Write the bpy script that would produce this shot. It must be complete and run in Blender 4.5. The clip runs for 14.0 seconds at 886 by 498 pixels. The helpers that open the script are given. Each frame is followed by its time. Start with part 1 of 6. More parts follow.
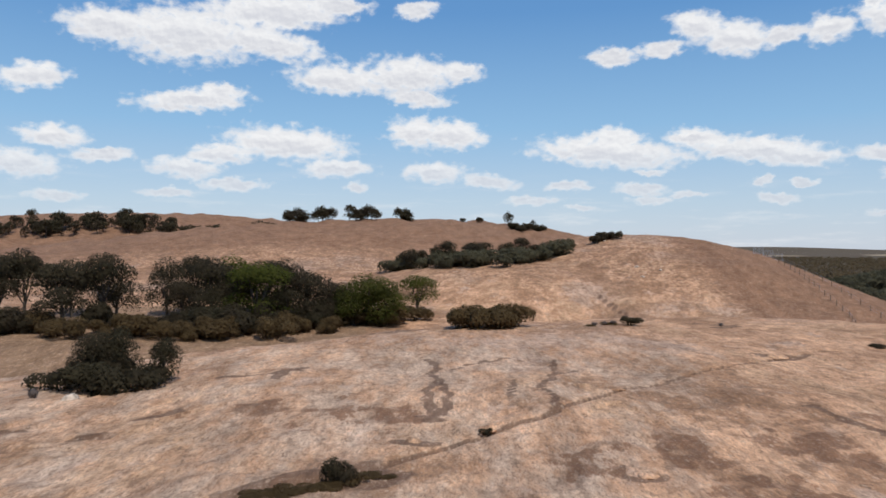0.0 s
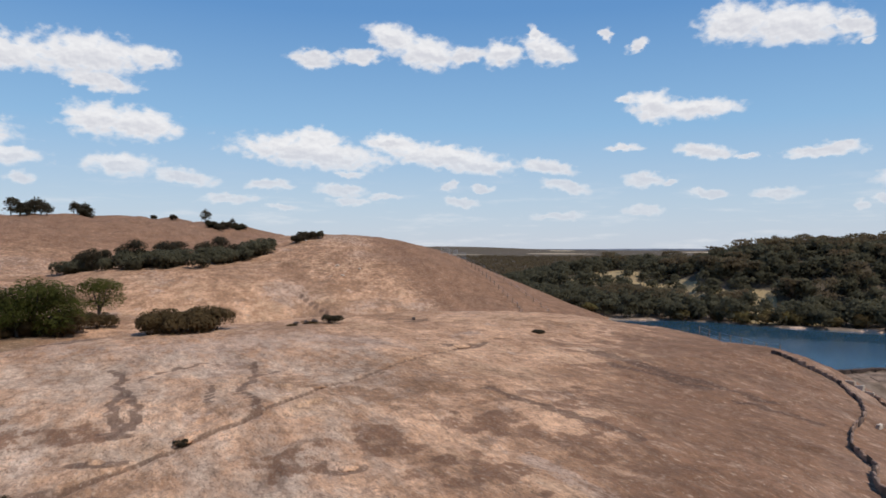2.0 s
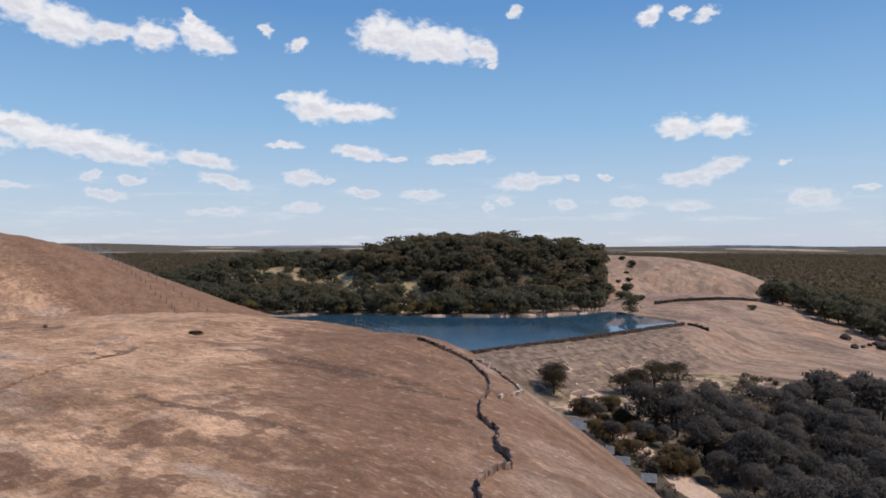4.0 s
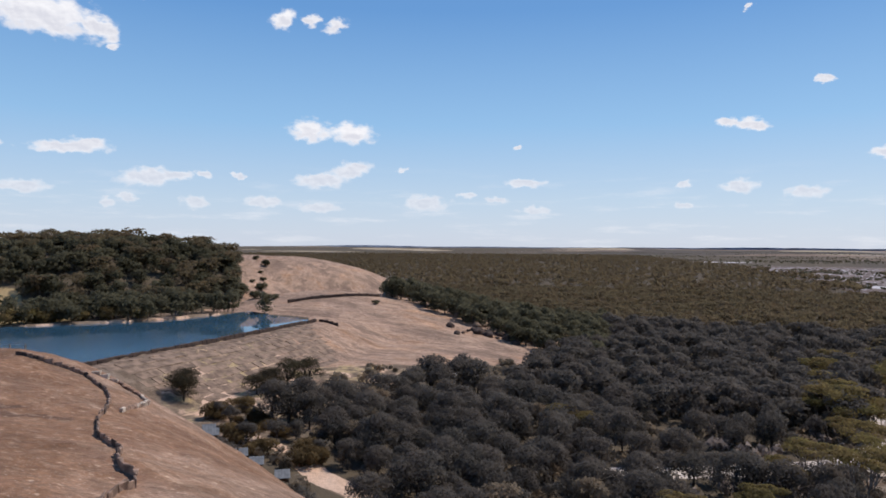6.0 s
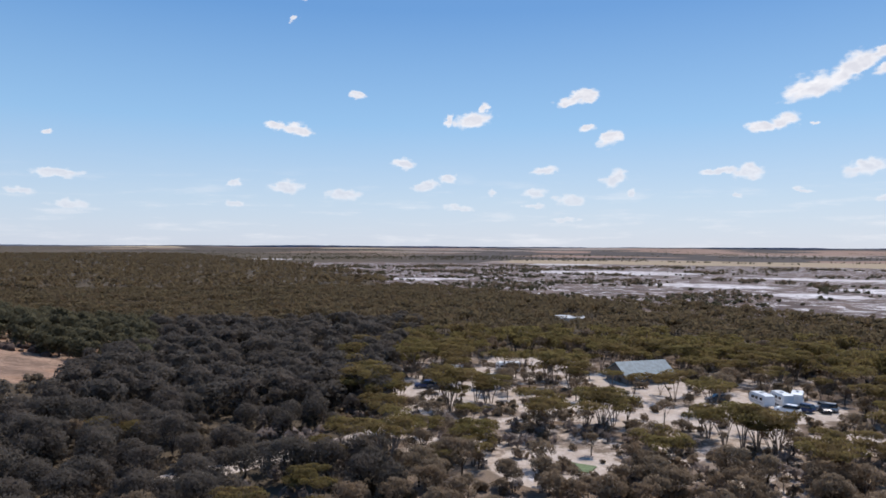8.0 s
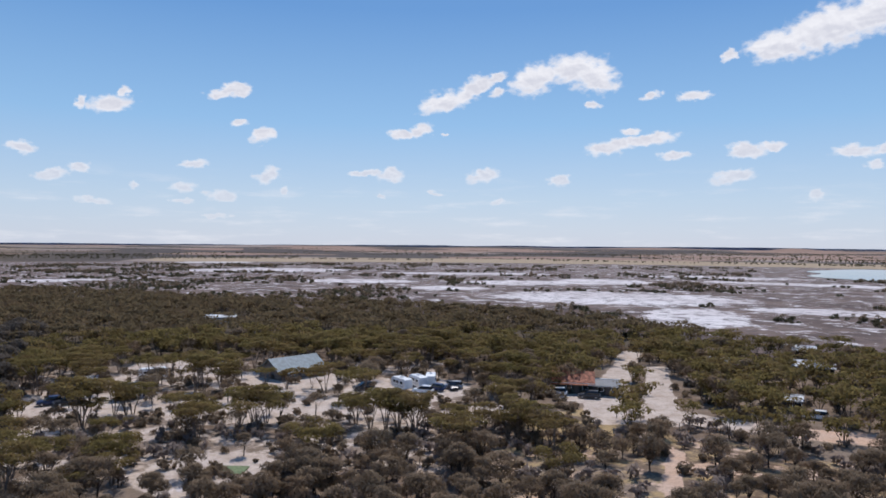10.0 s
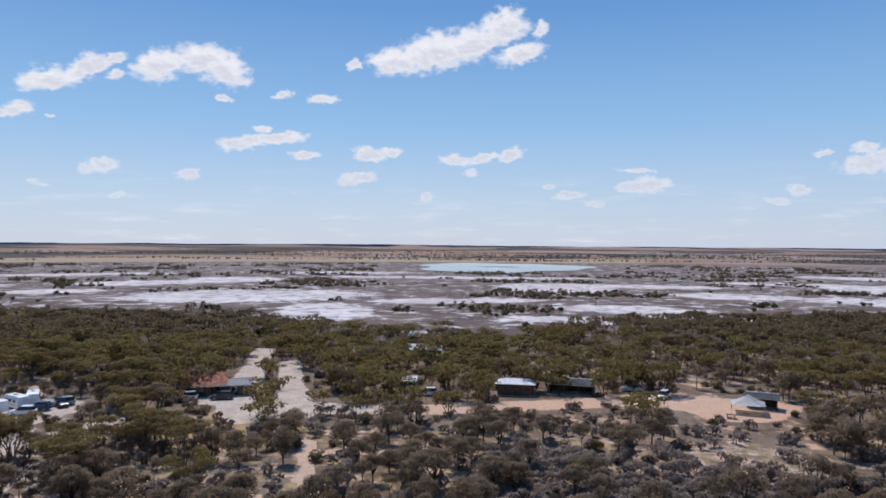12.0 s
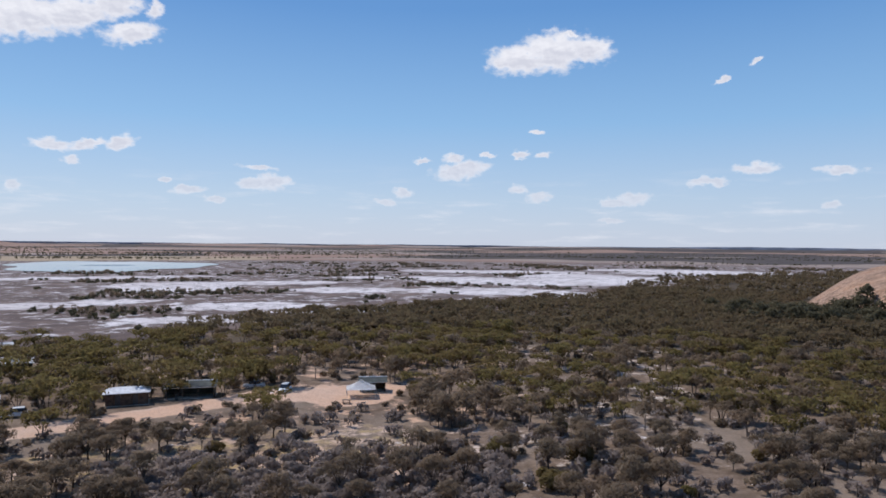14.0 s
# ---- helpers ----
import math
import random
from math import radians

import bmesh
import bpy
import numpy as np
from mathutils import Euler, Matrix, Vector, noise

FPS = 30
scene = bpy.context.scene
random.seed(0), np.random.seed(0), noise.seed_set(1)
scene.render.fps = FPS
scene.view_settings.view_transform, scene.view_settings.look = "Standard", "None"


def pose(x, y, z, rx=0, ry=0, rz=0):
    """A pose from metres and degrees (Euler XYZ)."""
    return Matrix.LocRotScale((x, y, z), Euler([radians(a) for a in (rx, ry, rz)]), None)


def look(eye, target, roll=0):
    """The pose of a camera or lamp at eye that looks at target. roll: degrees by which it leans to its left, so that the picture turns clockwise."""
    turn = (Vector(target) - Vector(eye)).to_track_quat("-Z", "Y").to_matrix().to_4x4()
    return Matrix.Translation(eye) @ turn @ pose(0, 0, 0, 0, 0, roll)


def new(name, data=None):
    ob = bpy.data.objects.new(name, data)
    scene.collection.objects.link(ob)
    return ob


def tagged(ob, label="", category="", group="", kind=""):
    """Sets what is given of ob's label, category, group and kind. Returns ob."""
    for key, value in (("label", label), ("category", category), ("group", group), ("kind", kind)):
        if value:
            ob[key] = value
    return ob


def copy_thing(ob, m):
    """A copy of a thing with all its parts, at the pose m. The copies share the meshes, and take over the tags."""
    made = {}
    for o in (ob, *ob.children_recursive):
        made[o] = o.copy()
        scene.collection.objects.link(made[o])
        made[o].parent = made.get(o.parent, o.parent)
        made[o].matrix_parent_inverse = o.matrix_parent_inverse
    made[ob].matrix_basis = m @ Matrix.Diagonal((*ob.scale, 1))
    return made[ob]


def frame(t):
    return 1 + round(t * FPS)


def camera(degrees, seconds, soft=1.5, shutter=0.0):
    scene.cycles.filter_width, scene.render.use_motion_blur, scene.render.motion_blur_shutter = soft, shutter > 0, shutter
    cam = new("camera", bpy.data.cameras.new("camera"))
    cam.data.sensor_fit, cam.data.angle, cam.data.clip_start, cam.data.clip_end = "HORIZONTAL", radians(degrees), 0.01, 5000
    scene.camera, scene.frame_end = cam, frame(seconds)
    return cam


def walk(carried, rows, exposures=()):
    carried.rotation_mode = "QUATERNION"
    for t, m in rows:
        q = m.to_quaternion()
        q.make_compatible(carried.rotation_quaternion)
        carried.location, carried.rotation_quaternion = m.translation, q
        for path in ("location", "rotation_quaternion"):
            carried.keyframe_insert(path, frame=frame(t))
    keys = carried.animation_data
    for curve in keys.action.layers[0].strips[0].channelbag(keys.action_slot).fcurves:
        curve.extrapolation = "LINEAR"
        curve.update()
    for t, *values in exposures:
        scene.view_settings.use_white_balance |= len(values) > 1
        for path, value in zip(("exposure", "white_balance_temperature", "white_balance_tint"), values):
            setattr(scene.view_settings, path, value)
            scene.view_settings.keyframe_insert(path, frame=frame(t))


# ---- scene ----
cam = camera(64.7, 14.0, soft=1.7)

# seconds, yaw, pitch, roll: the camera hovers in one place and turns to its right
EYE = (0.0, 0.0, 32.0)
TURN = (
    (0.0, 0.23, -0.17, 0.05),
    (0.5, -3.69, -0.20, 0.11),
    (1.0, -9.12, -0.18, 0.09),
    (1.5, -15.62, -0.16, 0.11),
    (2.0, -23.85, -0.18, 0.11),
    (2.5, -32.06, -0.23, 0.07),
    (3.0, -39.72, -0.25, 0.04),
    (3.2, -42.25, -0.29, -0.03),
    (5.3, -67.66, -0.36, 0.38),
    (5.5, -71.08, -0.36, 0.32),
    (6.0, -80.44, -0.35, 0.30),
    (6.5, -90.13, -0.35, 0.37),
    (7.0, -99.67, -0.34, 0.38),
    (7.5, -108.54, -0.35, 0.32),
    (8.0, -116.02, -0.36, 0.29),
    (8.2, -118.79, -0.37, 0.33),
    (10.3, -148.16, -0.40, 0.42),
    (10.5, -151.03, -0.39, 0.39),
    (11.0, -158.26, -0.39, 0.36),
    (11.5, -165.68, -0.42, 0.34),
    (12.0, -173.32, -0.44, 0.38),
    (12.5, -179.92, -0.46, 0.33),
    (13.0, -188.45, -0.48, 0.42),
    (13.5, -195.49, -0.50, 0.46),
    (14.0, -203.59, -0.48, 0.53),
)
EXPOSURES = ((0.0, -0.02, 6520, 10), (3.0, -0.08, 6500, 12), (5.5, 0.05, 6450, 13), (8.0, 0.09, 6450, 13), (10.5, -0.04, 6290, 14), (14.0, -0.05, 6250, 14))
walk(cam, [(t, pose(*EYE, 90 + p, -r, y)) for t, y, p, r in TURN], EXPOSURES)

# ---- the lie of the land: heights as plain functions of place ----
def polar(az, r):
    """A place from an azimuth in degrees, to the left of +y, and a distance."""
    a = np.radians(az)
    return -np.sin(a) * r, np.cos(a) * r


def ripple(x, y, seed, wave, count=9):
    """Smooth uneven relief between about -1 and 1, of about that wavelength."""
    g = np.random.RandomState(seed)
    out = 0.0
    for _ in range(count):
        a, k, p = g.uniform(0, 6.283), 6.283 / wave * g.uniform(0.6, 1.7), g.uniform(0, 6.283)
        out = out + np.sin(k * (x * np.cos(a) + y * np.sin(a)) + p)
    return out / (0.7 * count ** 0.5 * 2)


def dome(x, y, cx, cy, top, base, su, sv, turn=0.0, e=1.2):
    c, s = math.cos(turn), math.sin(turn)
    u, v = ((x - cx) * c + (y - cy) * s) / su, (-(x - cx) * s + (y - cy) * c) / sv
    return base + (top - base) * np.exp(-0.5 * (u * u + v * v + 1e-9) ** e)


def smooth(x):
    x = np.clip(x, 0, 1)
    return x * x * (3 - 2 * x)


DAM_L, DAM_R = (101.5, 76.2), (173.5, 62.6)
DAM_D = np.array([0.9827, -0.1856])
DAM_N = np.array([0.1856, 0.9827])
WATER_Z = 12.0
LAKE = [polar(a, r) for a, r in ((-53.1, 127), (-70.1, 184.5), (-67, 199), (-64.7, 214), (-62, 203), (-59, 195), (-55, 193), (-50, 193), (-44, 200), (-36, 197), (-34, 175), (-40, 140), (-47, 122))]


APRON = [polar(a, r) for a, r in ((-67, 152), (-71, 150), (-76.4, 154), (-82, 160), (-88.5, 172), (-85, 212), (-81, 240), (-78, 290), (-77, 335), (-64.5, 340), (-64.5, 226), (-70, 190))]


def inside(x, y, ring):
    hit = np.zeros(np.shape(x), bool)
    for (ax, ay), (bx, by) in zip(ring, ring[1:] + ring[:1]):
        cross = (ay > y) != (by > y)
        hit ^= cross & (x < (bx - ax) * (y - ay) / (by - ay + 1e-12) + ax)
    return hit


SEAM = ((-9.0, 28.5), (-3.9, 32.4), (-0.85, 36.4), (1.9, 38.9), (5.7, 41.3), (13.0, 51.5), (21.8, 58.4), (31.1, 65.2), (38.0, 68.0))


def seam_offset(x, y):
    """Distance from the long seam in the near rock, above zero on its far side."""
    best, side = np.full(np.shape(x), 99.0), np.zeros(np.shape(x))
    for (ax, ay), (bx, by) in zip(SEAM, SEAM[1:]):
        dx, dy = bx - ax, by - ay
        k = np.clip(((x - ax) * dx + (y - ay) * dy) / (dx * dx + dy * dy), 0, 1)
        ox, oy = x - ax - k * dx, y - ay - k * dy
        d = np.hypot(ox, oy)
        side = np.where(d < best, np.sign(dx * oy - dy * ox), side)
        best = np.minimum(d, best)
    return best, side


def ledges(x, y):
    """Low lips where sheets of rock have peeled off: their height, and the dirt that gathers under them."""
    n = 1.5 * (ripple(x, y, 61, 24, 7) + 0.45 * ripple(x, y, 62, 7, 7))
    k = n - np.floor(n)
    where = smooth((ripple(x, y, 63, 34) - 0.02) / 0.25)
    return where * 0.17 * (smooth(k / 0.045) - k), where * np.exp(-((k - 0.01) / 0.035) ** 2)


def rock_height(x, y):
    upland = np.exp(-0.5 * (((x + 110) / 215) ** 2 + ((y - 290) / 240) ** 2) ** 4)
    back = np.maximum(dome(x, y, -9.29, 268.3, 42.34, 21.2, 114.3, 51.0, 0.35, 1.075), dome(x, y, -153.7, 350.7, 48.7, 22.8, 133.5, 58.4, 0.252, 1.096))
    parts = [
        dome(x, y, 6.27, 51.77, 21.64, -37.85, 63.66, 124.8, -0.772, 3.525) - 24 * smooth((-y - 5) / 35),
        dome(x, y, 51.54, 195.5, 35.46, 4.1, 47.7, 57.2, 0.14, 1.14) - 14 * smooth((np.hypot(x - 45, y - 190) - 120) / 60),
        dome(x, y, 17.3, 170.3, 28.3, 0.6, 59.1, 40.0, 0.0, 1.21) - 14 * smooth((np.hypot(x - 10, y - 170) - 110) / 60),
        (back + 10) * upland - 10,
        dome(x, y, 279.5, 154.3, 27.1, -50.1, 118.7, 63.0, -0.968, 1.761),
        dome(x, y, *polar(-71, 245), 15.5, -4, 55, 55, 0.0, 1.0),
        dome(x, y, *polar(113, 420), 25, -5, 101.6, 101.6, 0, 4.0),
        dome(x, y, -110, 150, 20.6, -8, 170, 110, 0.0, 3.0),
    ]
    z = np.maximum.reduce(parts)
    # the shoulder that carries the slab wall
    u, v = (x - 63) * 0.5 + (y - 48) * 0.866, (x - 63) * 0.866 - (y - 48) * 0.5
    z = z + 1.9 * np.exp(-0.5 * ((u / 11) ** 2 + (v / 8) ** 2))
    gap, side = seam_offset(x, y)
    z = z + np.where(side > 0, 0.16, 0.0) * np.exp(-gap / 3.0) - 0.16 * np.exp(-(gap / 0.3) ** 2)
    r = np.hypot(x, y)
    calm = smooth((r - 14) / 30)
    # the far dome is furrowed by run-off
    furrow = smooth((y - 205) / 25) * (1 - smooth((np.abs(x + 30) - 130) / 40))
    z = z + furrow * (0.55 * ripple(2.0 * x + 0.8 * y, 0.5 * y - 0.4 * x, 6, 30) + 0.3 * ripple(x, y, 7, 9))
    return z + calm * (0.22 * ripple(x, y, 3, 26) + 0.10 * ripple(x, y, 4, 8) + ledges(x, y)[0]) + 0.045 * ripple(x, y, 5, 2.6)


def soil_height(x, y):
    s = (x - DAM_L[0]) * DAM_N[0] + (y - DAM_L[1]) * DAM_N[1]
    u = (x - DAM_L[0]) * DAM_D[0] + (y - DAM_L[1]) * DAM_D[1]
    r = np.hypot(x, y)
    bench = np.where(s > -0.2, 12.3, 6.0 + 5.9 * (1 - smooth((-s - 0.5) / 20)) - 6.0 * smooth((-s - 22) / 62))
    bench = bench * smooth((u + 150) / 60) * (1 - smooth((u - 78) / 60)) * (1 - smooth((r - 420) / 240))
    hill = dome(x, y, *polar(-54.2, 288), 29.3, 0, 64, 52, -0.9, 1.7)
    hill2 = dome(x, y, *polar(-41, 330), 22.5, 0, 70, 60, 0, 1.3)
    far = 12 * smooth((r - 3300) / 1500) + 5 * smooth((r - 2500) / 2000) * ripple(x, y, 9, 1500)
    far = far + dome(x, y, *polar(-170.5, 4300), 15, 0, 90, 160) + dome(x, y, *polar(-22, 4200), 22, 0, 600, 300)
    ground = np.maximum.reduce([bench, hill, hill2])
    ground = ground + far + 0.25 * ripple(x, y, 11, 60) * smooth((r - 60) / 60)
    return ground


def heights(x, y):
    """The height of the ground, and whether it is bare rock."""
    rock, soil = rock_height(x, y), soil_height(x, y)
    pond = inside(x, y, LAKE) & (rock < 13.5)
    z = np.where(pond, 10.2, np.maximum(rock, soil))
    return z, ((rock > soil) | inside(x, y, APRON)) & ~pond


def land(x, y):
    z, rocky = heights(np.array([float(x)]), np.array([float(y)]))
    return float(z[0])

# ---- light: a high sun and a blue sky with fair-weather clouds ----
SUN_AZ, SUN_EL = -152.0, 57.0
sun_data = bpy.data.lights.new("sun", "SUN")
sun_data.energy, sun_data.angle, sun_data.color = 3.7, radians(0.53), (1.0, 0.955, 0.89)
sun = new("sun", sun_data)
_sx, _sy = polar(SUN_AZ, math.cos(radians(SUN_EL)))
sun.matrix_world = look((0, 0, 60), (-_sx, -_sy, 60 - math.sin(radians(SUN_EL))))

# each cloud is a chain of lobes: azimuth, height, half width, half height and tilt, in degrees
CLOUDS = []


def cloud(*lobes):
    CLOUDS.extend(lobes)


cloud((30.5, 11.95, 2.29, 0.84, 7))
cloud((29.3, 7.9, 2.18, 0.79, -1), (31.4, 5.87, 2.53, 0.94, -6), (26.2, 6.7, 2.25, 0.49, 3))
cloud((29.2, 3.71, 1.77, 0.4, 2))
cloud((25.5, 15.96, 3.56, 1.16, -1), (20.4, 15.94, 5.27, 2.08, 1), (14, 18.02, 6.1, 1.42, 4), (14.5, 15.82, 4.92, 1.08, -8), (8.7, 18.75, 2.7, 0.61, -2))
cloud((21.6, 4.17, 1.81, 0.39, 2))
cloud((20, 11.13, 4.1, 0.84, 4), (17.9, 11.86, 1.89, 0.68, 4))
cloud((12.7, 8.17, 4.83, 1.33, -3), (17.9, 7.24, 2.52, 0.78, 2), (20.4, 6.06, 2.64, 0.77, -3), (8.7, 6.34, 2.94, 0.72, 1), (17, 4.95, 2.54, 0.48, 2))
cloud((8.7, 13.35, 3.83, 1.13, -3), (3.2, 13.7, 3.92, 1.48, 1), (-1.2, 14.02, 1.94, 0.87, -5), (2.3, 11.95, 2.77, 0.62, -4))
cloud((7.2, 4.78, 0.91, 0.41, 1))
cloud((2.3, 18.68, 1.75, 0.58, 5))
cloud((2.3, 9.27, 2.31, 1.26, 0), (-0.5, 9.05, 2.77, 1.08, -5))
cloud((0.9, 6.1, 2.54, 0.82, 0), (-3.7, 5.31, 2.3, 0.59, -8))
cloud((-6.9, 3.78, 2.28, 0.37, 0))
cloud((-9.9, 4.89, 1.7, 0.41, -1))
cloud((-11, 3.15, 1.56, 0.27, -1))
cloud((-13.2, 7.5, 6.12, 1.15, -5), (-13.4, 8.46, 2.18, 0.97, -2), (-19.6, 8.33, 2.25, 0.77, -3), (-23.9, 7.26, 5.42, 1, -7), (-27, 6.55, 2.57, 0.81, -3), (-16.2, 5.87, 1.28, 0.35, -2))
cloud((-13.4, 14.79, 1.84, 0.66, -1), (-17, 15.13, 1.76, 0.6, 1), (-19.8, 16.49, 1.96, 1.12, -20), (-22.5, 15.4, 2.58, 1.23, -5), (-25.5, 15.33, 1.74, 0.67, 4), (-28.6, 15.38, 1.68, 0.93, -5), (-32.2, 15.45, 2.23, 0.94, -17), (-31.3, 16.68, 0.55, 0.92, 21))
cloud((-15.4, 4.56, 1.93, 0.49, -1), (-16.2, 3.66, 1.7, 0.35, -1), (-19, 4.05, 1.24, 0.3, -1))
cloud((-24.1, 4.87, 0.69, 0.33, -2), (-27, 4.68, 0.81, 0.29, -2))
cloud((-24.4, 5.05, 0.77, 0.35, 1), (-27, 4.75, 0.66, 0.31, 1))
cloud((-25.3, 3.58, 1.32, 0.37, -7))
cloud((-25.3, 3.73, 1.3, 0.36, -9))
cloud((-32.2, 6.42, 2.36, 0.59, -7))
cloud((-33.1, 2.55, 2.28, 0.32, 0))
cloud((-34, 4.85, 2.06, 0.46, -11))
cloud((-37, 16.33, 0.46, 0.59, 1), (-39.4, 15.5, 0.72, 0.43, 33))
cloud((-38.4, 7.84, 1.29, 0.32, 0))
cloud((-39.8, 5.33, 1.62, 0.55, 0), (-41.8, 5.1, 0.69, 0.28, 0))
cloud((-39.8, 2.89, 1.62, 0.37, 0))
cloud((-40.5, 10.86, 1.85, 1.07, -10), (-43.7, 10.52, 3.13, 0.76, -1), (-38.4, 11.52, 0.74, 0.22, 0))
cloud((-44.4, 7.37, 2.07, 0.54, -5), (-47.6, 6.87, 0.82, 0.27, -1))
cloud((-46.7, 16.54, 2.73, 1.43, -2), (-50.5, 15.96, 4.02, 1.34, -6), (-54, 15.46, 1.76, 0.62, -18), (-55.3, 14.42, 0.6, 0.29, -4))
cloud((-49.4, 4.04, 1.71, 0.45, -1), (-44.6, 4.17, 1.38, 0.28, 0))
cloud((-52.3, 6.91, 2.55, 0.4, 2), (-53.4, 7.19, 1.31, 0.49, -2))
cloud((-54.7, 2.94, 0.52, 0.4, -1), (-56, 3.45, 0.77, 0.31, -1))
cloud((-57, 18.24, 0.68, 0.48, -5))
cloud((-57.5, 5.01, 2.09, 0.7, 5), (-59.3, 5.21, 1.23, 0.39, -2), (-61.3, 5.36, 0.64, 0.34, -2))
cloud((-60.9, 3.19, 1.01, 0.47, -1))
cloud((-64.3, 5.37, 0.46, 0.21, -2))
cloud((-64.5, 5.39, 0.36, 0.23, 1))
cloud((-65.8, 3.36, 1.31, 0.46, -2))
cloud((-67.6, 17.29, 0.82, 0.75, 20), (-69.7, 17.47, 0.6, 0.38, 1), (-71.7, 17.16, 1.01, 0.5, 19))
cloud((-69.7, 9.01, 1.57, 0.9, -4), (-72.9, 8.87, 1.76, 0.81, 0))
cloud((-70.4, 2.91, 1.71, 0.4, -2))
cloud((-70.7, 5.12, 2.22, 0.55, 5), (-73, 6.05, 1.48, 0.64, 10))
cloud((-77.1, 5.97, 0.32, 0.23, 0))
cloud((-79, 3.4, 1.74, 0.69, 0))
cloud((-82.3, 3.89, 0.81, 0.27, 0), (-85.1, 3.6, 0.97, 0.27, 0))
cloud((-86.4, 7.82, 0.35, 0.18, 2))
cloud((-87.1, 5.01, 1.44, 0.4, -1))
cloud((-87.9, 2.68, 1.21, 0.31, 0))
cloud((-99.3, 4.7, 0.52, 0.25, -2))
cloud((-99.5, 3.08, 0.74, 0.32, 0))
cloud((-103.2, 4.57, 1.24, 0.5, 5), (-99.2, 4.64, 0.46, 0.28, 0))
cloud((-103.5, 4.58, 1.2, 0.55, 1))
cloud((-104, 9.07, 1.38, 0.45, -5), (-102.4, 9.34, 0.83, 0.27, -10))
cloud((-104, 17.34, 0.32, 0.25, -1), (-104.7, 19.11, 0.37, 0.25, -1))
cloud((-107.8, 3.93, 1.27, 0.46, 0))
cloud((-109, 11.91, 0.54, 0.22, -2))
cloud((-112.8, 6.57, 0.83, 0.44, 7))
cloud((-114.6, 4.81, 1.03, 0.44, 9), (-116.3, 5.31, 0.85, 0.35, 4))
cloud((-117.4, 3.01, 1.26, 0.26, -1))
cloud((-118.4, 9.99, 1.56, 0.64, 12), (-119.2, 10.96, 0.34, 0.5, -23), (-116.3, 10, 0.38, 0.56, -3))
cloud((-120.1, 4.18, 0.41, 0.22, -1))
cloud((-123.6, 4.23, 0.93, 0.38, -1))
cloud((-124.2, 5.93, 1.14, 0.25, 6))
cloud((-125.9, 2.06, 1.12, 0.17, -1))
cloud((-126, 11.43, 1.03, 0.36, 4), (-127.5, 11.77, 1, 0.47, 8))
cloud((-126.4, 3.62, 1.11, 0.41, -1), (-123.4, 3.14, 0.85, 0.21, -1))
cloud((-127.2, 11.78, 1.23, 0.38, 7))
cloud((-127.6, 9.46, 0.48, 0.23, 6))
cloud((-129.5, 8.5, 0.83, 0.59, 30), (-127.5, 9.36, 0.58, 0.28, -4))
cloud((-129.7, 5.37, 0.97, 0.56, 15))
cloud((-131.1, 4.1, 0.43, 0.36, -1))
cloud((-137.4, 5.75, 1.29, 0.26, 3), (-139.5, 5.54, 1.16, 0.48, 2))
cloud((-138.9, 3.78, 0.47, 0.21, -1))
cloud((-140.4, 8.91, 1.01, 0.39, 8), (-142, 9.26, 1.21, 0.52, 13), (-144.1, 8.88, 0.26, 0.17, 3))
cloud((-143.2, 4.17, 0.43, 0.18, 1))
cloud((-143.3, 4.12, 0.51, 0.16, -2))
cloud((-144, 11.43, 2.19, 0.77, 11), (-146.2, 12.49, 2.02, 0.69, 30), (-147.9, 13.44, 1.08, 0.34, 12), (-148.4, 12.25, 0.9, 0.35, 22))
cloud((-147.1, 5.52, 1.21, 0.58, 15))
cloud((-148.1, 3.46, 0.63, 0.27, 1))
cloud((-151.3, 13.23, 1.92, 1.13, 16), (-154.3, 13.88, 2.3, 1.13, 1), (-155.9, 13.25, 1.93, 1.14, -13))
cloud((-153.3, 5.28, 0.83, 0.46, 1))
cloud((-155.8, 11.14, 0.65, 0.27, 1))
cloud((-157.3, 7.79, 1.85, 0.63, 5), (-159.9, 8.21, 2.4, 0.45, 6), (-158.9, 8.93, 0.83, 0.27, 0), (-162, 6.98, 1.11, 0.32, 0))
cloud((-160.4, 11.66, 0.69, 0.35, 10))
cloud((-163.5, 11.5, 1.19, 0.35, -1))
cloud((-166.3, 5.28, 1.63, 0.5, 10))
cloud((-167.4, 7.17, 1.35, 0.54, -6), (-169, 7.32, 0.89, 0.4, -1))
cloud((-169.4, 14.47, 2.22, 1.02, 2), (-172.5, 15.28, 2.97, 1.41, 14), (-175.4, 15.91, 2.88, 1.3, 13), (-178.1, 17.08, 1.98, 1.35, 15), (-179.6, 15.16, 1.95, 0.72, 15), (-181.1, 16.85, 0.74, 0.62, 25), (-166, 14.16, 0.46, 0.52, -20))
cloud((-171.9, 3.7, 0.78, 0.4, 15))
cloud((-174.3, 6.72, 1.45, 0.44, -2), (-176.8, 6.99, 1.45, 0.35, 8), (-178.8, 7.21, 0.96, 0.55, 19), (-175.5, 5.81, 0.76, 0.31, 9))
cloud((-182, 4.73, 0.54, 0.21, -2), (-185.6, 3.35, 0.8, 0.29, -1))
cloud((-183.6, 3.94, 1.32, 0.33, 2))
cloud((-188.8, 5.8, 1.37, 0.24, -3), (-188.3, 4.48, 1.21, 0.48, 1), (-190, 4.69, 1.34, 0.63, 1))
cloud((-198.9, 3.33, 0.9, 0.32, 0), (-200.4, 4.14, 1.06, 0.36, 0))
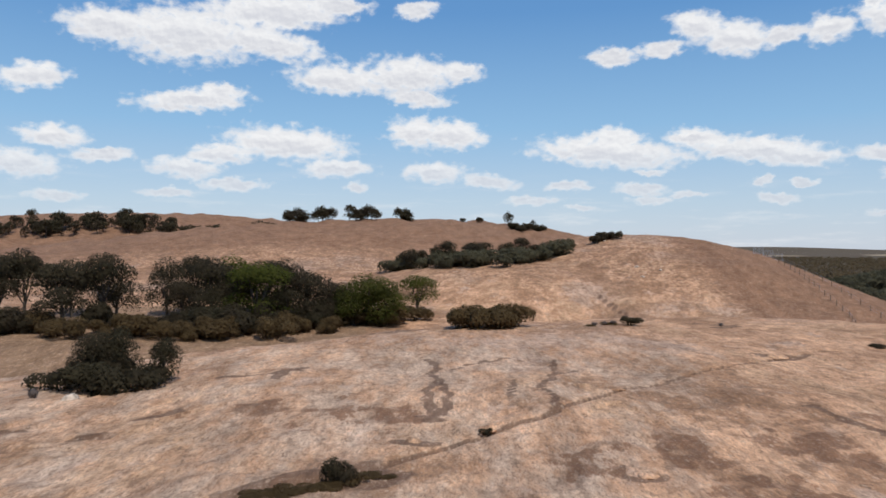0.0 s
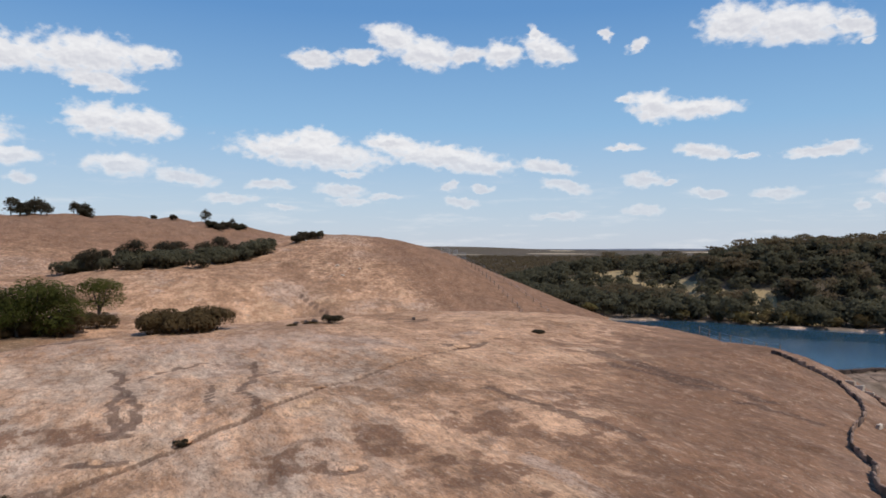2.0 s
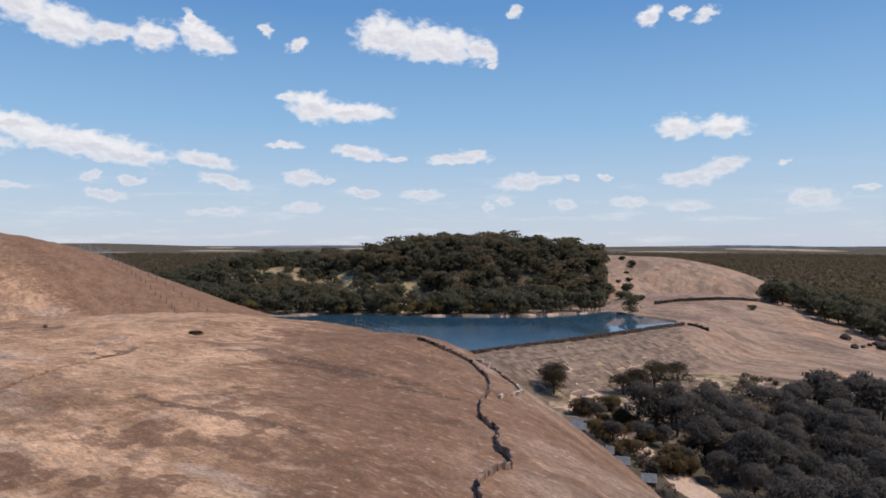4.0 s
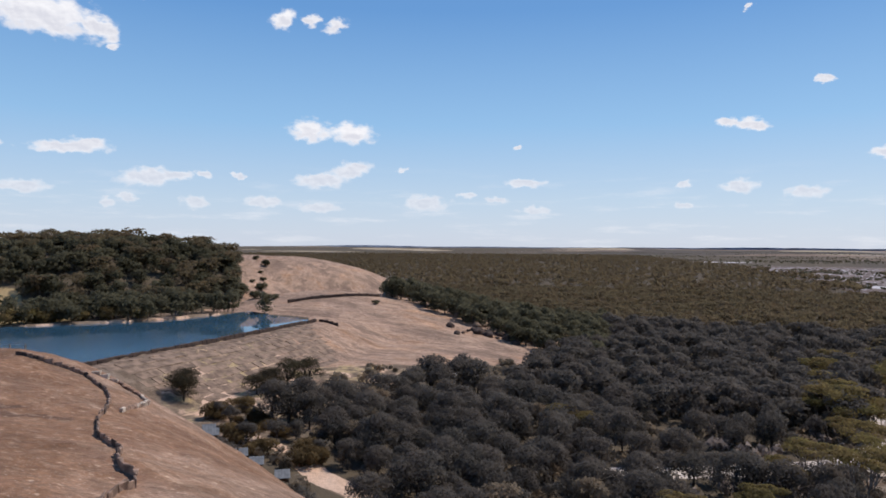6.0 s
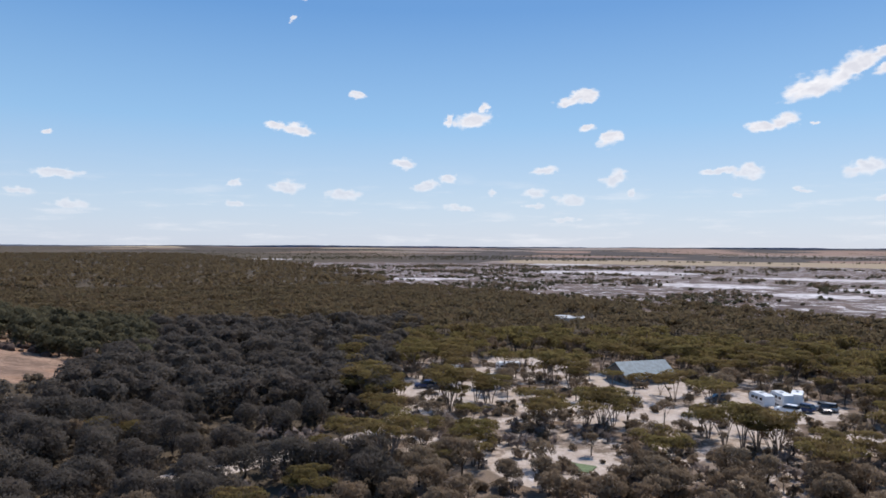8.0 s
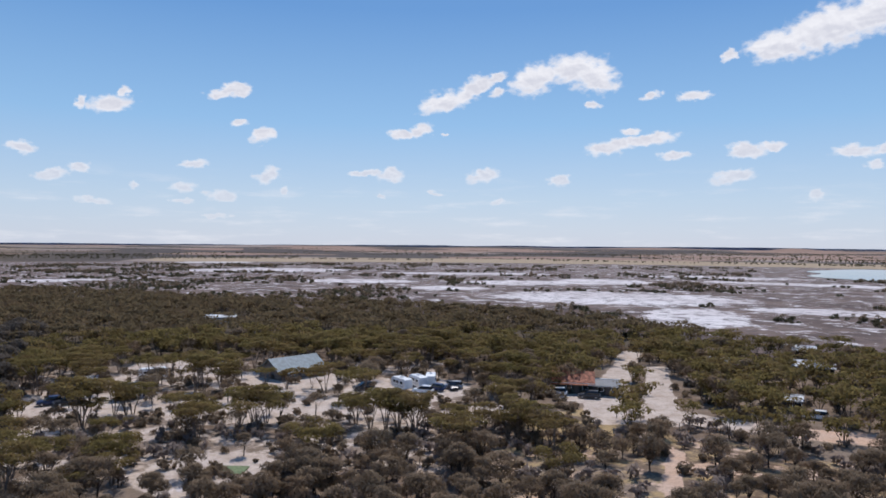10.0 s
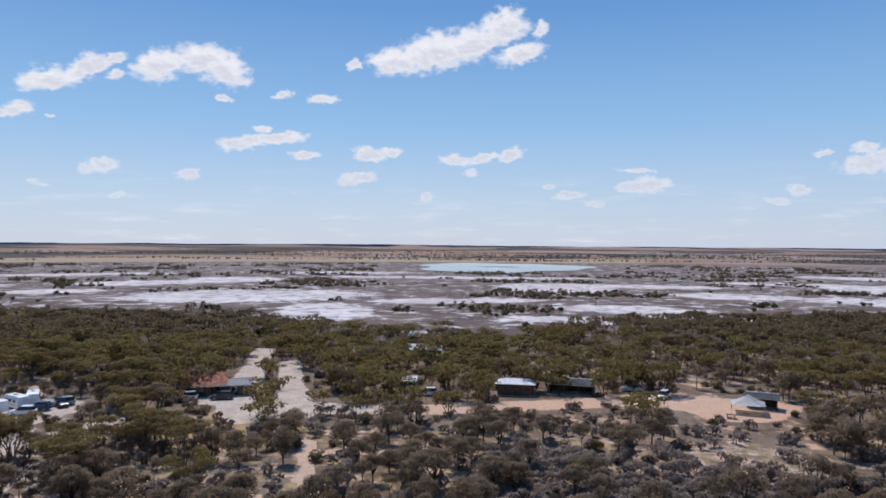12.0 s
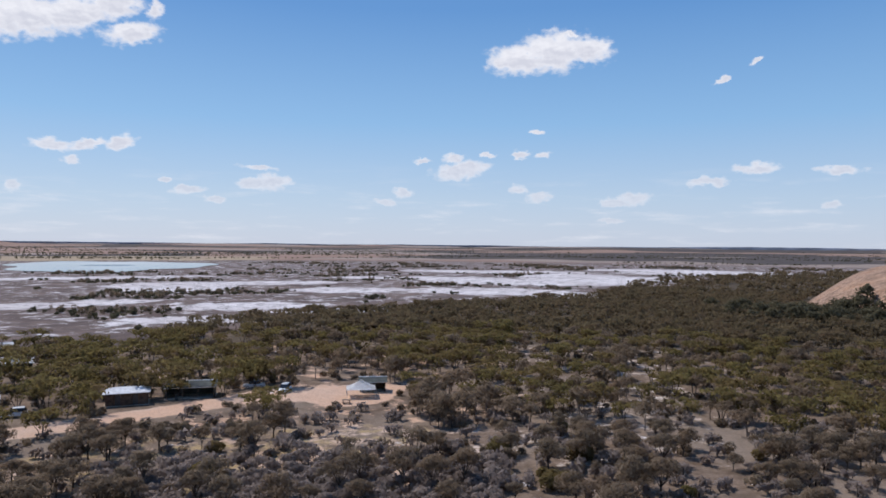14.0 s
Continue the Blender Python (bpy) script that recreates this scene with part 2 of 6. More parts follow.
cloud((-204.9, 5.89, 2.2, 0.66, 7), (-204.4, 6.87, 0.94, 0.44, -2))
cloud((-207.2, 7.13, 0.74, 0.17, 3), (-201.8, 6.71, 0.7, 0.18, -1))
cloud((-209.6, 4.35, 0.64, 0.39, -1), (-211.3, 3.81, 1.06, 0.42, 8))
cloud((-209.7, 14.57, 2.58, 1.13, 3), (-212.5, 15.22, 3.05, 1.49, 2), (-215.1, 15.2, 1.88, 1.07, -12), (-214, 16.48, 0.68, 0.34, -7))
cloud((-209.9, 7.28, 0.64, 0.25, -2), (-211.7, 7.08, 0.93, 0.25, 8))
cloud((-211.1, 8.9, 0.59, 0.17, -3))
cloud((-217.1, 3.39, 1.14, 0.36, 2), (-218.8, 3.59, 1.31, 0.52, -2))
cloud((-217.1, 1.93, 1.25, 0.16, -1))
cloud((-224.4, 4.92, 1.45, 0.34, 4), (-227.6, 5.84, 1.54, 0.38, 3), (-233.1, 5.38, 1.4, 0.32, -2))
cloud((-225.4, 12.46, 0.7, 0.2, 22), (-227.7, 13.64, 0.59, 0.2, 27))
cloud((-232.7, 2.95, 0.64, 0.32, -1))

world = bpy.data.worlds.new("sky")
scene.world = world
world.use_nodes = True


def wire(tree, kind, *inputs, operation="", blend_type="", interpolation_type="", attribute_name="", distance="", use_clamp=False):
    """A node with its inputs set or linked, and its settings."""
    n = tree.nodes.new(kind)
    if operation:
        n.operation = operation
    if blend_type:
        n.blend_type = blend_type
    if interpolation_type:
        n.interpolation_type = interpolation_type
    if attribute_name:
        n.attribute_name = attribute_name
    if distance:
        n.distance = distance
    if use_clamp:
        n.use_clamp = True
    for i, v in enumerate(inputs):
        if v is None:
            continue
        if isinstance(v, bpy.types.NodeSocket):
            tree.links.new(v, n.inputs[i])
        else:
            n.inputs[i].default_value = v
    return n


def rgba(c):
    return (*c, 1.0)


def calc(tree, op, *inputs, clamp=False):
    return wire(tree, "ShaderNodeMath", *inputs, operation=op, use_clamp=clamp).outputs[0]


def build_sky():
    t = world.node_tree
    t.nodes.clear()
    sky = wire(t, "ShaderNodeTexSky")
    sky.sky_type, sky.sun_disc = "NISHITA", False
    sky.sun_elevation, sky.sun_rotation = radians(SUN_EL), radians(-SUN_AZ)
    sky.altitude, sky.air_density, sky.dust_density, sky.ozone_density = 300, 1.0, 0.6, 2.2
    way = wire(t, "ShaderNodeTexCoord").outputs["Generated"]
    sep = wire(t, "ShaderNodeSeparateXYZ", way).outputs
    # azimuth counted from the unseen quarter, so that it runs on through the whole turn
    turn = radians(80)
    xr = calc(t, "ADD", calc(t, "MULTIPLY", sep[0], math.cos(turn)), calc(t, "MULTIPLY", sep[1], math.sin(turn)))
    yr = calc(t, "SUBTRACT", calc(t, "MULTIPLY", sep[1], math.cos(turn)), calc(t, "MULTIPLY", sep[0], math.sin(turn)))
    az = calc(t, "DEGREES", calc(t, "ARCTAN2", xr, yr))
    az = calc(t, "MODULO", calc(t, "ADD", az, 360.0), 360.0)
    el = calc(t, "DEGREES", calc(t, "ARCSINE", sep[2]))
    flat = wire(t, "ShaderNodeCombineXYZ", az, el, 0.0).outputs[0]
    stretch = wire(t, "ShaderNodeCombineXYZ", az, calc(t, "MULTIPLY", el, 1.5), 0.0).outputs[0]

    def swirl(at, scale, detail, spread, coord):
        """The way to a place, bent by turbulent air."""
        n = wire(t, "ShaderNodeTexNoise", coord, None, scale, detail, 0.55).outputs["Color"]
        n = wire(t, "ShaderNodeVectorMath", n, (-0.5, -0.5, -0.5), operation="ADD").outputs[0]
        return wire(t, "ShaderNodeVectorMath", n, spread, at, operation="MULTIPLY_ADD").outputs[0]

    bent = swirl(swirl(flat, 0.45, 2.0, (1.9, 0.8, 0.0), stretch), 1.5, 3.0, (0.9, 0.6, 0.0), stretch)
    near, under = None, None
    for k, (a, e, w, h, tilt) in enumerate(CLOUDS):
        if k % 14 == 13:
            # clouds are worked out group after group, to save the shader's memory
            bent = wire(t, "ShaderNodeVectorMath", calc(t, "ADD", near, under), (1e-7, 1e-7, 0), bent, operation="MULTIPLY_ADD").outputs[0]
        q = wire(t, "ShaderNodeMapping", bent, ((80 - a) % 360, e, 0), (0, 0, radians(tilt)), (w * 1.06, h * 1.08, 1))
        q.vector_type = "TEXTURE"
        d = wire(t, "ShaderNodeVectorMath", q.outputs[0], operation="LENGTH").outputs["Value"]
        near = d if near is None else calc(t, "SMOOTH_MIN", near, d, 0.12)
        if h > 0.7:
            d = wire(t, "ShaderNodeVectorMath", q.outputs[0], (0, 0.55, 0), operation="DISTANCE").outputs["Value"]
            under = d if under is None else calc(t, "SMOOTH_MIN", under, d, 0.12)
    puff = wire(t, "ShaderNodeTexNoise", stretch, None, 1.1, 4.0, 0.5).outputs[0]
    above = wire(t, "ShaderNodeTexNoise", wire(t, "ShaderNodeVectorMath", stretch, (0.12, 0.28, 0.0), operation="ADD").outputs[0], None, 1.1, 4.0, 0.5).outputs[0]
    dens = calc(t, "ADD", calc(t, "SUBTRACT", 1.0, near), calc(t, "MULTIPLY", calc(t, "SUBTRACT", puff, 0.52), 1.25))
    mask = wire(t, "ShaderNodeMapRange", dens, -0.22, 0.42, 0.0, 1.0, interpolation_type="SMOOTHSTEP").outputs[0]
    # low clouds are thinned by the air in front of them
    fade = wire(t, "ShaderNodeMapRange", el, 1.0, 8.0, 0.42, 0.97).outputs[0]
    mask = calc(t, "MULTIPLY", mask, fade)
    # a thin veil of scattered puffs low over the land
    veil = wire(t, "ShaderNodeTexNoise", wire(t, "ShaderNodeCombineXYZ", calc(t, "MULTIPLY", az, 0.16), calc(t, "MULTIPLY", el, 1.1), 4.0).outputs[0], None, 1.0, 5.0, 0.6).outputs[0]
    veil = wire(t, "ShaderNodeMapRange", veil, 0.5, 0.75, 0.0, 0.4, interpolation_type="SMOOTHSTEP").outputs[0]
    low = wire(t, "ShaderNodeMapRange", el, 2.0, 7.0, 1.0, 0.0, interpolation_type="SMOOTHSTEP").outputs[0]
    mask = calc(t, "MAXIMUM", mask, calc(t, "MULTIPLY", veil, low))
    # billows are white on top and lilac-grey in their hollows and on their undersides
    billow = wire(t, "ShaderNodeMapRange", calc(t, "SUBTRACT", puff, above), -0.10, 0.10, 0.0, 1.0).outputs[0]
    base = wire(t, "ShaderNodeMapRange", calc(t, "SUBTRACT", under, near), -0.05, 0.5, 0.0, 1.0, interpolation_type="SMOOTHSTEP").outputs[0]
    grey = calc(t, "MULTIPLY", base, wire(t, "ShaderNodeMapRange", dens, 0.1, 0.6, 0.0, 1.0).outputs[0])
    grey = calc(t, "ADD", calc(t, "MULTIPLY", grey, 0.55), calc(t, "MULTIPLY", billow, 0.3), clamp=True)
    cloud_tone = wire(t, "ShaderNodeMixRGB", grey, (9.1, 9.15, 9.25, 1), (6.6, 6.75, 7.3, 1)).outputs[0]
    # clear dry air: deep blue above, paler towards the horizon
    ramp = wire(t, "ShaderNodeValToRGB", wire(t, "ShaderNodeMapRange", el, 0.0, 40.0, 0.0, 1.0).outputs[0])
    stops = ramp.color_ramp.elements
    for k, (at, tone) in enumerate(((0.0, (0.60, 0.68, 0.80)), (0.09, (0.50, 0.645, 0.80)), (0.24, (0.285, 0.525, 0.80)), (0.46, (0.125, 0.325, 0.66)), (1.0, (0.06, 0.19, 0.48)))):
        stop = stops[k] if k < 2 else stops.new(at)
        stop.position, stop.color = at, rgba(tone)
    tone = wire(t, "ShaderNodeVectorMath", ramp.outputs[0], operation="SCALE")
    tone.inputs["Scale"].default_value = 10.0
    clear = wire(t, "ShaderNodeMixRGB", 0.82, sky.outputs[0], tone.outputs[0]).outputs[0]
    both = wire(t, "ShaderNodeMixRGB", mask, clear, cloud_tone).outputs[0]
    out = wire(t, "ShaderNodeBackground", both, 0.1)
    wire(t, "ShaderNodeOutputWorld", out.outputs[0])


build_sky()

# ---- materials ----
def material(name, rough=0.85, metal=0.0, spec=0.3):
    m = bpy.data.materials.new(name)
    m.use_nodes = True
    b = m.node_tree.nodes["Principled BSDF"]
    b.inputs["Roughness"].default_value, b.inputs["Metallic"].default_value = rough, metal
    b.inputs["Specular IOR Level"].default_value = spec
    return m, m.node_tree, b


def blend(t, fac, a, b, how="MIX"):
    a, b = (rgba(v) if isinstance(v, tuple) else v for v in (a, b))
    return wire(t, "ShaderNodeMixRGB", fac, a, b, blend_type=how).outputs[0]


def grain(t, scale, detail=4.0, rough=0.55, coord=None, out=0):
    if coord is None:
        coord = wire(t, "ShaderNodeNewGeometry").outputs["Position"]
    return wire(t, "ShaderNodeTexNoise", coord, None, scale, detail, rough).outputs[out]


def band(t, v, lo, hi, a=0.0, b=1.0):
    return wire(t, "ShaderNodeMapRange", v, lo, hi, a, b, interpolation_type="SMOOTHSTEP").outputs[0]


def relief(t, b, height, strength, distance):
    bump = wire(t, "ShaderNodeBump", strength, distance)
    t.links.new(height, bump.inputs["Height"])
    t.links.new(bump.outputs[0], b.inputs["Normal"])


def plain(name, color, rough=0.7, metal=0.0, spread=0.12, scale=3.0, spec=0.3):
    """Paint, metal or wood with faint uneven wear."""
    m, t, b = material(name, rough, metal, spec)
    n = grain(t, scale, 5)
    dark = tuple(c * (1 - spread * 2) for c in color)
    t.links.new(blend(t, band(t, n, 0.35, 0.65), dark, tuple(min(1, c * (1 + spread)) for c in color)), b.inputs["Base Color"])
    relief(t, b, grain(t, scale * 12, 3), 0.15, 0.01)
    return m


def attr(t, name):
    return wire(t, "ShaderNodeAttribute", attribute_name=name).outputs["Fac"]


def stretched(t, x, y, z):
    pos = wire(t, "ShaderNodeNewGeometry").outputs["Position"]
    return wire(t, "ShaderNodeVectorMath", pos, (x, y, z), operation="MULTIPLY").outputs[0]


def granite():
    m, t, b = material("weathered_granite", 0.9, 0, 0.12)
    # weathering is drawn out down the near slope
    spot = wire(t, "ShaderNodeSeparateXYZ", wire(t, "ShaderNodeNewGeometry").outputs["Position"]).outputs
    beyond = calc(t, "MULTIPLY", calc(t, "MAXIMUM", calc(t, "SUBTRACT", spot[1], 88.0), 0.0), 0.75)
    flow = wire(t, "ShaderNodeCombineXYZ", spot[0], calc(t, "ADD", calc(t, "MULTIPLY", spot[1], 0.36), beyond), spot[2]).outputs[0]
    mid, small, fine = grain(t, 0.3, 7, 0.66, flow), grain(t, 1.5, 7, 0.7, flow), grain(t, 6.0, 5, 0.75, flow)
    ragged = calc(t, "MULTIPLY", calc(t, "SUBTRACT", grain(t, 0.9, 8, 0.76, flow), 0.5), 0.5)
    # thin bedding that runs across the slopes
    bed = grain(t, 1.0, 6, 0.65, stretched(t, 0.6, 0.6, 1.6))
    col = blend(t, band(t, calc(t, "ADD", mid, ragged), 0.36, 0.64), (0.53, 0.288, 0.158), (0.73, 0.425, 0.248))
    # grey lichen crust, bare orange stone and brown varnish lie in ragged patches
    col = blend(t, band(t, calc(t, "ADD", grain(t, 0.045, 5, 0.6, flow), ragged), 0.50, 0.62, 0, 0.6), col, (0.54, 0.40, 0.31))
    col = blend(t, band(t, calc(t, "ADD", grain(t, 0.13, 6, 0.7, flow), ragged), 0.50, 0.64, 0, 0.7), col, (0.68, 0.42, 0.245))
    col = blend(t, band(t, calc(t, "ADD", grain(t, 0.24, 6, 0.6, flow), ragged), 0.60, 0.68, 0, 0.5), col, (0.62, 0.47, 0.37))
    col = blend(t, band(t, calc(t, "ADD", grain(t, 0.10, 6, 0.62, stretched(t, 1, 0.5, 1.5)), ragged), 0.52, 0.59, 0, 0.74), col, (0.34, 0.178, 0.092))
    # the low near rock is pale and grey, mottled with tan
    near = calc(t, "ADD", attr(t, "pale"), calc(t, "MULTIPLY", calc(t, "SUBTRACT", grain(t, 0.35, 8, 0.74, flow), 0.5), 2.2))
    col = blend(t, band(t, near, 0.35, 0.85, 0, 0.75), col, (0.67, 0.49, 0.352))
    brown = calc(t, "ADD", attr(t, "wash"), calc(t, "MULTIPLY", calc(t, "SUBTRACT", grain(t, 1.3, 10, 0.8, flow), 0.5), 3.4))
    col = blend(t, band(t, brown, 0.42, 0.66, 0, 0.92), col, (0.25, 0.125, 0.068))
    col = blend(t, band(t, bed, 0.60, 0.74, 0, 0.2), col, (0.27, 0.150, 0.09))
    # run-off streaks down the flank towards the wood
    place = wire(t, "ShaderNodeNewGeometry").outputs["Position"]
    sep = wire(t, "ShaderNodeSeparateXYZ", wire(t, "ShaderNodeVectorRotate", place, None, (0, 0, 1), radians(-65)).outputs[0]).outputs
    down = wire(t, "ShaderNodeCombineXYZ", calc(t, "MULTIPLY", sep[0], 0.045), calc(t, "MULTIPLY", sep[1], 0.62), 0.0).outputs[0]
    run = grain(t, 1.0, 7, 0.62, down)
    flank = attr(t, "streak")
    col = blend(t, calc(t, "MULTIPLY", flank, band(t, run, 0.50, 0.62, 0, 0.9)), col, (0.24, 0.125, 0.078))
    col = blend(t, calc(t, "MULTIPLY", flank, band(t, run, 0.44, 0.34, 0, 0.6)), col, (0.60, 0.40, 0.27))
    scar = calc(t, "ADD", attr(t, "scar"), calc(t, "MULTIPLY", calc(t, "SUBTRACT", grain(t, 3.0, 8, 0.85, flow), 0.5), 2.0))
    col = blend(t, band(t, scar, 0.42, 0.72, 0, 0.78), col, (0.13, 0.072, 0.047))
    # older faces, grey with lichen and streaked along the fall of the slope
    aged = calc(t, "MULTIPLY", attr(t, "aged"), calc(t, "ADD", 1.0, calc(t, "MULTIPLY", calc(t, "SUBTRACT", grain(t, 0.12, 8, 0.7, flow), 0.5), 3.0)))
    col = blend(t, band(t, aged, 0.35, 0.75, 0, 0.8), col, (0.47, 0.318, 0.228))
    col = blend(t, band(t, calc(t, "ADD", aged, ragged), 0.72, 0.95, 0, 0.75), col, (0.19, 0.125, 0.092))
    soil = calc(t, "ADD", attr(t, "litter"), calc(t, "MULTIPLY", calc(t, "SUBTRACT", mid, 0.5), 1.4))
    col = blend(t, band(t, soil, 0.4, 0.7, 0, 0.85), col, (0.26, 0.16, 0.09))
    # pits, loose flakes and lichen spots
    pits = calc(t, "ADD", wire(t, "ShaderNodeTexVoronoi", stretched(t, 0.5, 0.22, 0.4), None, 1.0).outputs[0], calc(t, "MULTIPLY", fine, 0.9))
    col = blend(t, band(t, pits, 0.58, 0.42, 0, 0.65), col, (0.17, 0.095, 0.058))
    col = blend(t, band(t, small, 0.52, 0.66, 0.0, 0.35), col, (0.66, 0.45, 0.31))
    col = blend(t, band(t, small, 0.43, 0.33, 0.0, 0.6), col, (0.25, 0.14, 0.08))
    chips = calc(t, "ADD", wire(t, "ShaderNodeTexVoronoi", stretched(t, 1.7, 0.8, 1.5), None, 1.0).outputs[0], calc(t, "MULTIPLY", fine, 0.5))
    col = blend(t, band(t, chips, 0.46, 0.36, 0, 0.5), col, (0.72, 0.51, 0.35))
    col = blend(t, band(t, chips, 0.84, 1.0, 0, 0.35), col, (0.19, 0.11, 0.068))
    col = blend(t, band(t, fine, 0.38, 0.50, 0.6, 0.0), col, (0.24, 0.145, 0.095))
    speck = grain(t, 11.0, 3, 0.7, flow)
    col = blend(t, band(t, speck, 0.44, 0.34, 0, 0.6), col, (0.20, 0.12, 0.08))
    col = blend(t, band(t, speck, 0.58, 0.68, 0, 0.36), col, (0.74, 0.58, 0.45))
    # weathering at every scale, from slabs down to crystals
    mott = wire(t, "ShaderNodeMapRange", grain(t, 2.6, 10, 0.86, flow), 0.38, 0.62, 0.60, 1.12).outputs[0]
    mott = calc(t, "MULTIPLY", mott, wire(t, "ShaderNodeMapRange", grain(t, 0.3, 7, 0.66, flow), 0.36, 0.64, 0.76, 1.12).outputs[0])
    tint = wire(t, "ShaderNodeVectorMath", col, operation="SCALE")
    t.links.new(mott, tint.inputs["Scale"])
    t.links.new(tint.outputs[0], b.inputs["Base Color"])
    h = calc(t, "ADD", calc(t, "MULTIPLY", mid, 1.6), calc(t, "ADD", calc(t, "MULTIPLY", bed, 1.2), calc(t, "ADD", small, calc(t, "MULTIPLY", fine, 0.6))))
    relief(t, b, h, 0.6, 0.2)
    return m


def earth():
    m, t, b = material("dry_ground", 0.95, 0, 0.1)
    big, mid, small = grain(t, 0.03, 5, 0.6), grain(t, 0.25, 6, 0.65), grain(t, 2.0, 5, 0.7)
    col = blend(t, band(t, mid, 0.35, 0.65), (0.13, 0.088, 0.058), (0.25, 0.18, 0.13))
    col = blend(t, band(t, big, 0.45, 0.62, 0, 0.7), col, (0.28, 0.218, 0.165))
    grass = calc(t, "ADD", attr(t, "grass"), calc(t, "MULTIPLY", calc(t, "SUBTRACT", mid, 0.5), 1.6))
    col = blend(t, band(t, grass, 0.35, 0.65, 0, 0.9), col, (0.46, 0.33, 0.165))
    sand = calc(t, "ADD", attr(t, "sand"), calc(t, "MULTIPLY", calc(t, "SUBTRACT", grain(t, 0.16, 7, 0.7), 0.5), 2.0))
    tone = blend(t, band(t, grain(t, 0.3, 6, 0.7), 0.35, 0.65), (0.65, 0.55, 0.465), (0.50, 0.395, 0.315))
    tone = blend(t, calc(t, "MULTIPLY", attr(t, "pink"), band(t, grain(t, 0.05, 4), 0.35, 0.6, 0.7, 1.0)), tone, (0.66, 0.42, 0.28))
    col = blend(t, band(t, sand, 0.42, 0.62), col, tone)
    # the ground turns darker brown within the woods and across the far bush plains
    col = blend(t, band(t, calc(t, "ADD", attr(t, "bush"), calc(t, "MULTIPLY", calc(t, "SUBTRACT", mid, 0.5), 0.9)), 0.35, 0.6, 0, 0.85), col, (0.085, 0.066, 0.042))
    # the salt lake country: dark samphire flats with white crusts
    flat = calc(t, "ADD", attr(t, "flat"), calc(t, "MULTIPLY", calc(t, "SUBTRACT", grain(t, 0.02, 6, 0.6), 0.5), 0.7))
    sam = blend(t, band(t, grain(t, 0.03, 6, 0.7), 0.35, 0.65), (0.105, 0.076, 0.067), (0.215, 0.157, 0.134))
    col = blend(t, band(t, flat, 0.4, 0.6), col, sam)
    crust = calc(t, "ADD", attr(t, "salt"), calc(t, "MULTIPLY", calc(t, "SUBTRACT", grain(t, 0.07, 10, 0.8), 0.5), 3.8))
    white = blend(t, band(t, grain(t, 0.02, 5), 0.4, 0.6), (0.78, 0.73, 0.71), (0.66, 0.60, 0.58))
    col = blend(t, band(t, crust, 0.44, 0.60), col, white)
    col = blend(t, calc(t, "MULTIPLY", attr(t, "flat"), band(t, grain(t, 0.11, 8, 0.8), 0.50, 0.58, 0, 0.75)), col, (0.105, 0.084, 0.076))
    # stubble paddocks, bush blocks and pale fallow towards the horizon
    cell = wire(t, "ShaderNodeTexVoronoi", stretched(t, 0.0019, 0.0022, 0), None, 1.0, distance="CHEBYCHEV")
    pick = wire(t, "ShaderNodeSeparateXYZ", cell.outputs["Color"]).outputs[0]
    paddock = blend(t, band(t, pick, 0.30, 0.32), (0.33, 0.215, 0.16), (0.072, 0.062, 0.058))
    paddock = blend(t, band(t, pick, 0.80, 0.82), paddock, (0.34, 0.27, 0.225))
    paddock = blend(t, band(t, grain(t, 0.012, 5), 0.4, 0.65, 0, 0.35), paddock, (0.18, 0.14, 0.11))
    col = blend(t, attr(t, "field"), col, paddock)
    col = blend(t, band(t, calc(t, "ADD", attr(t, "stubble"), calc(t, "MULTIPLY", calc(t, "SUBTRACT", grain(t, 0.006, 4), 0.5), 0.8)), 0.45, 0.6), col, (0.40, 0.31, 0.205))
    col = blend(t, band(t, small, 0.3, 0.7, 0.3, 0.0), col, (0.09, 0.07, 0.055))
    t.links.new(col, b.inputs["Base Color"])
    relief(t, b, calc(t, "ADD", mid, small), 0.6, 0.35)
    return m


def leaves(name, dark, light, alt):
    m, t, b = material(name, 0.8, 0, 0.06)
    tint = attr(t, "tint")
    col = blend(t, tint, dark, light)
    each = wire(t, "ShaderNodeObjectInfo").outputs["Random"]
    col = blend(t, calc(t, "MULTIPLY", each, 0.55), col, alt)
    col = blend(t, band(t, grain(t, 0.13, 3), 0.46, 0.62, 0, 0.75), col, alt)
    col = blend(t, band(t, grain(t, 0.7, 4), 0.35, 0.7, 0.2, 0.0), col, tuple(c * 0.5 for c in dark))
    t.links.new(col, b.inputs["Base Color"])
    thin = wire(t, "ShaderNodeBsdfTranslucent", blend(t, 0.35, col, light))
    both = wire(t, "ShaderNodeMixShader", 0.58, b.outputs[0], thin.outputs[0])
    t.links.new(both.outputs[0], t.nodes["Material Output"].inputs["Surface"])
    return m


def bark(name, color):
    m, t, b = material(name, 0.9, 0, 0.2)
    n = grain(t, 1.0, 5, 0.6, stretched(t, 5, 5, 1.2))
    t.links.new(blend(t, band(t, n, 0.35, 0.65), tuple(c * 0.45 for c in color), color), b.inputs["Base Color"])
    relief(t, b, n, 0.5, 0.05)
    return m


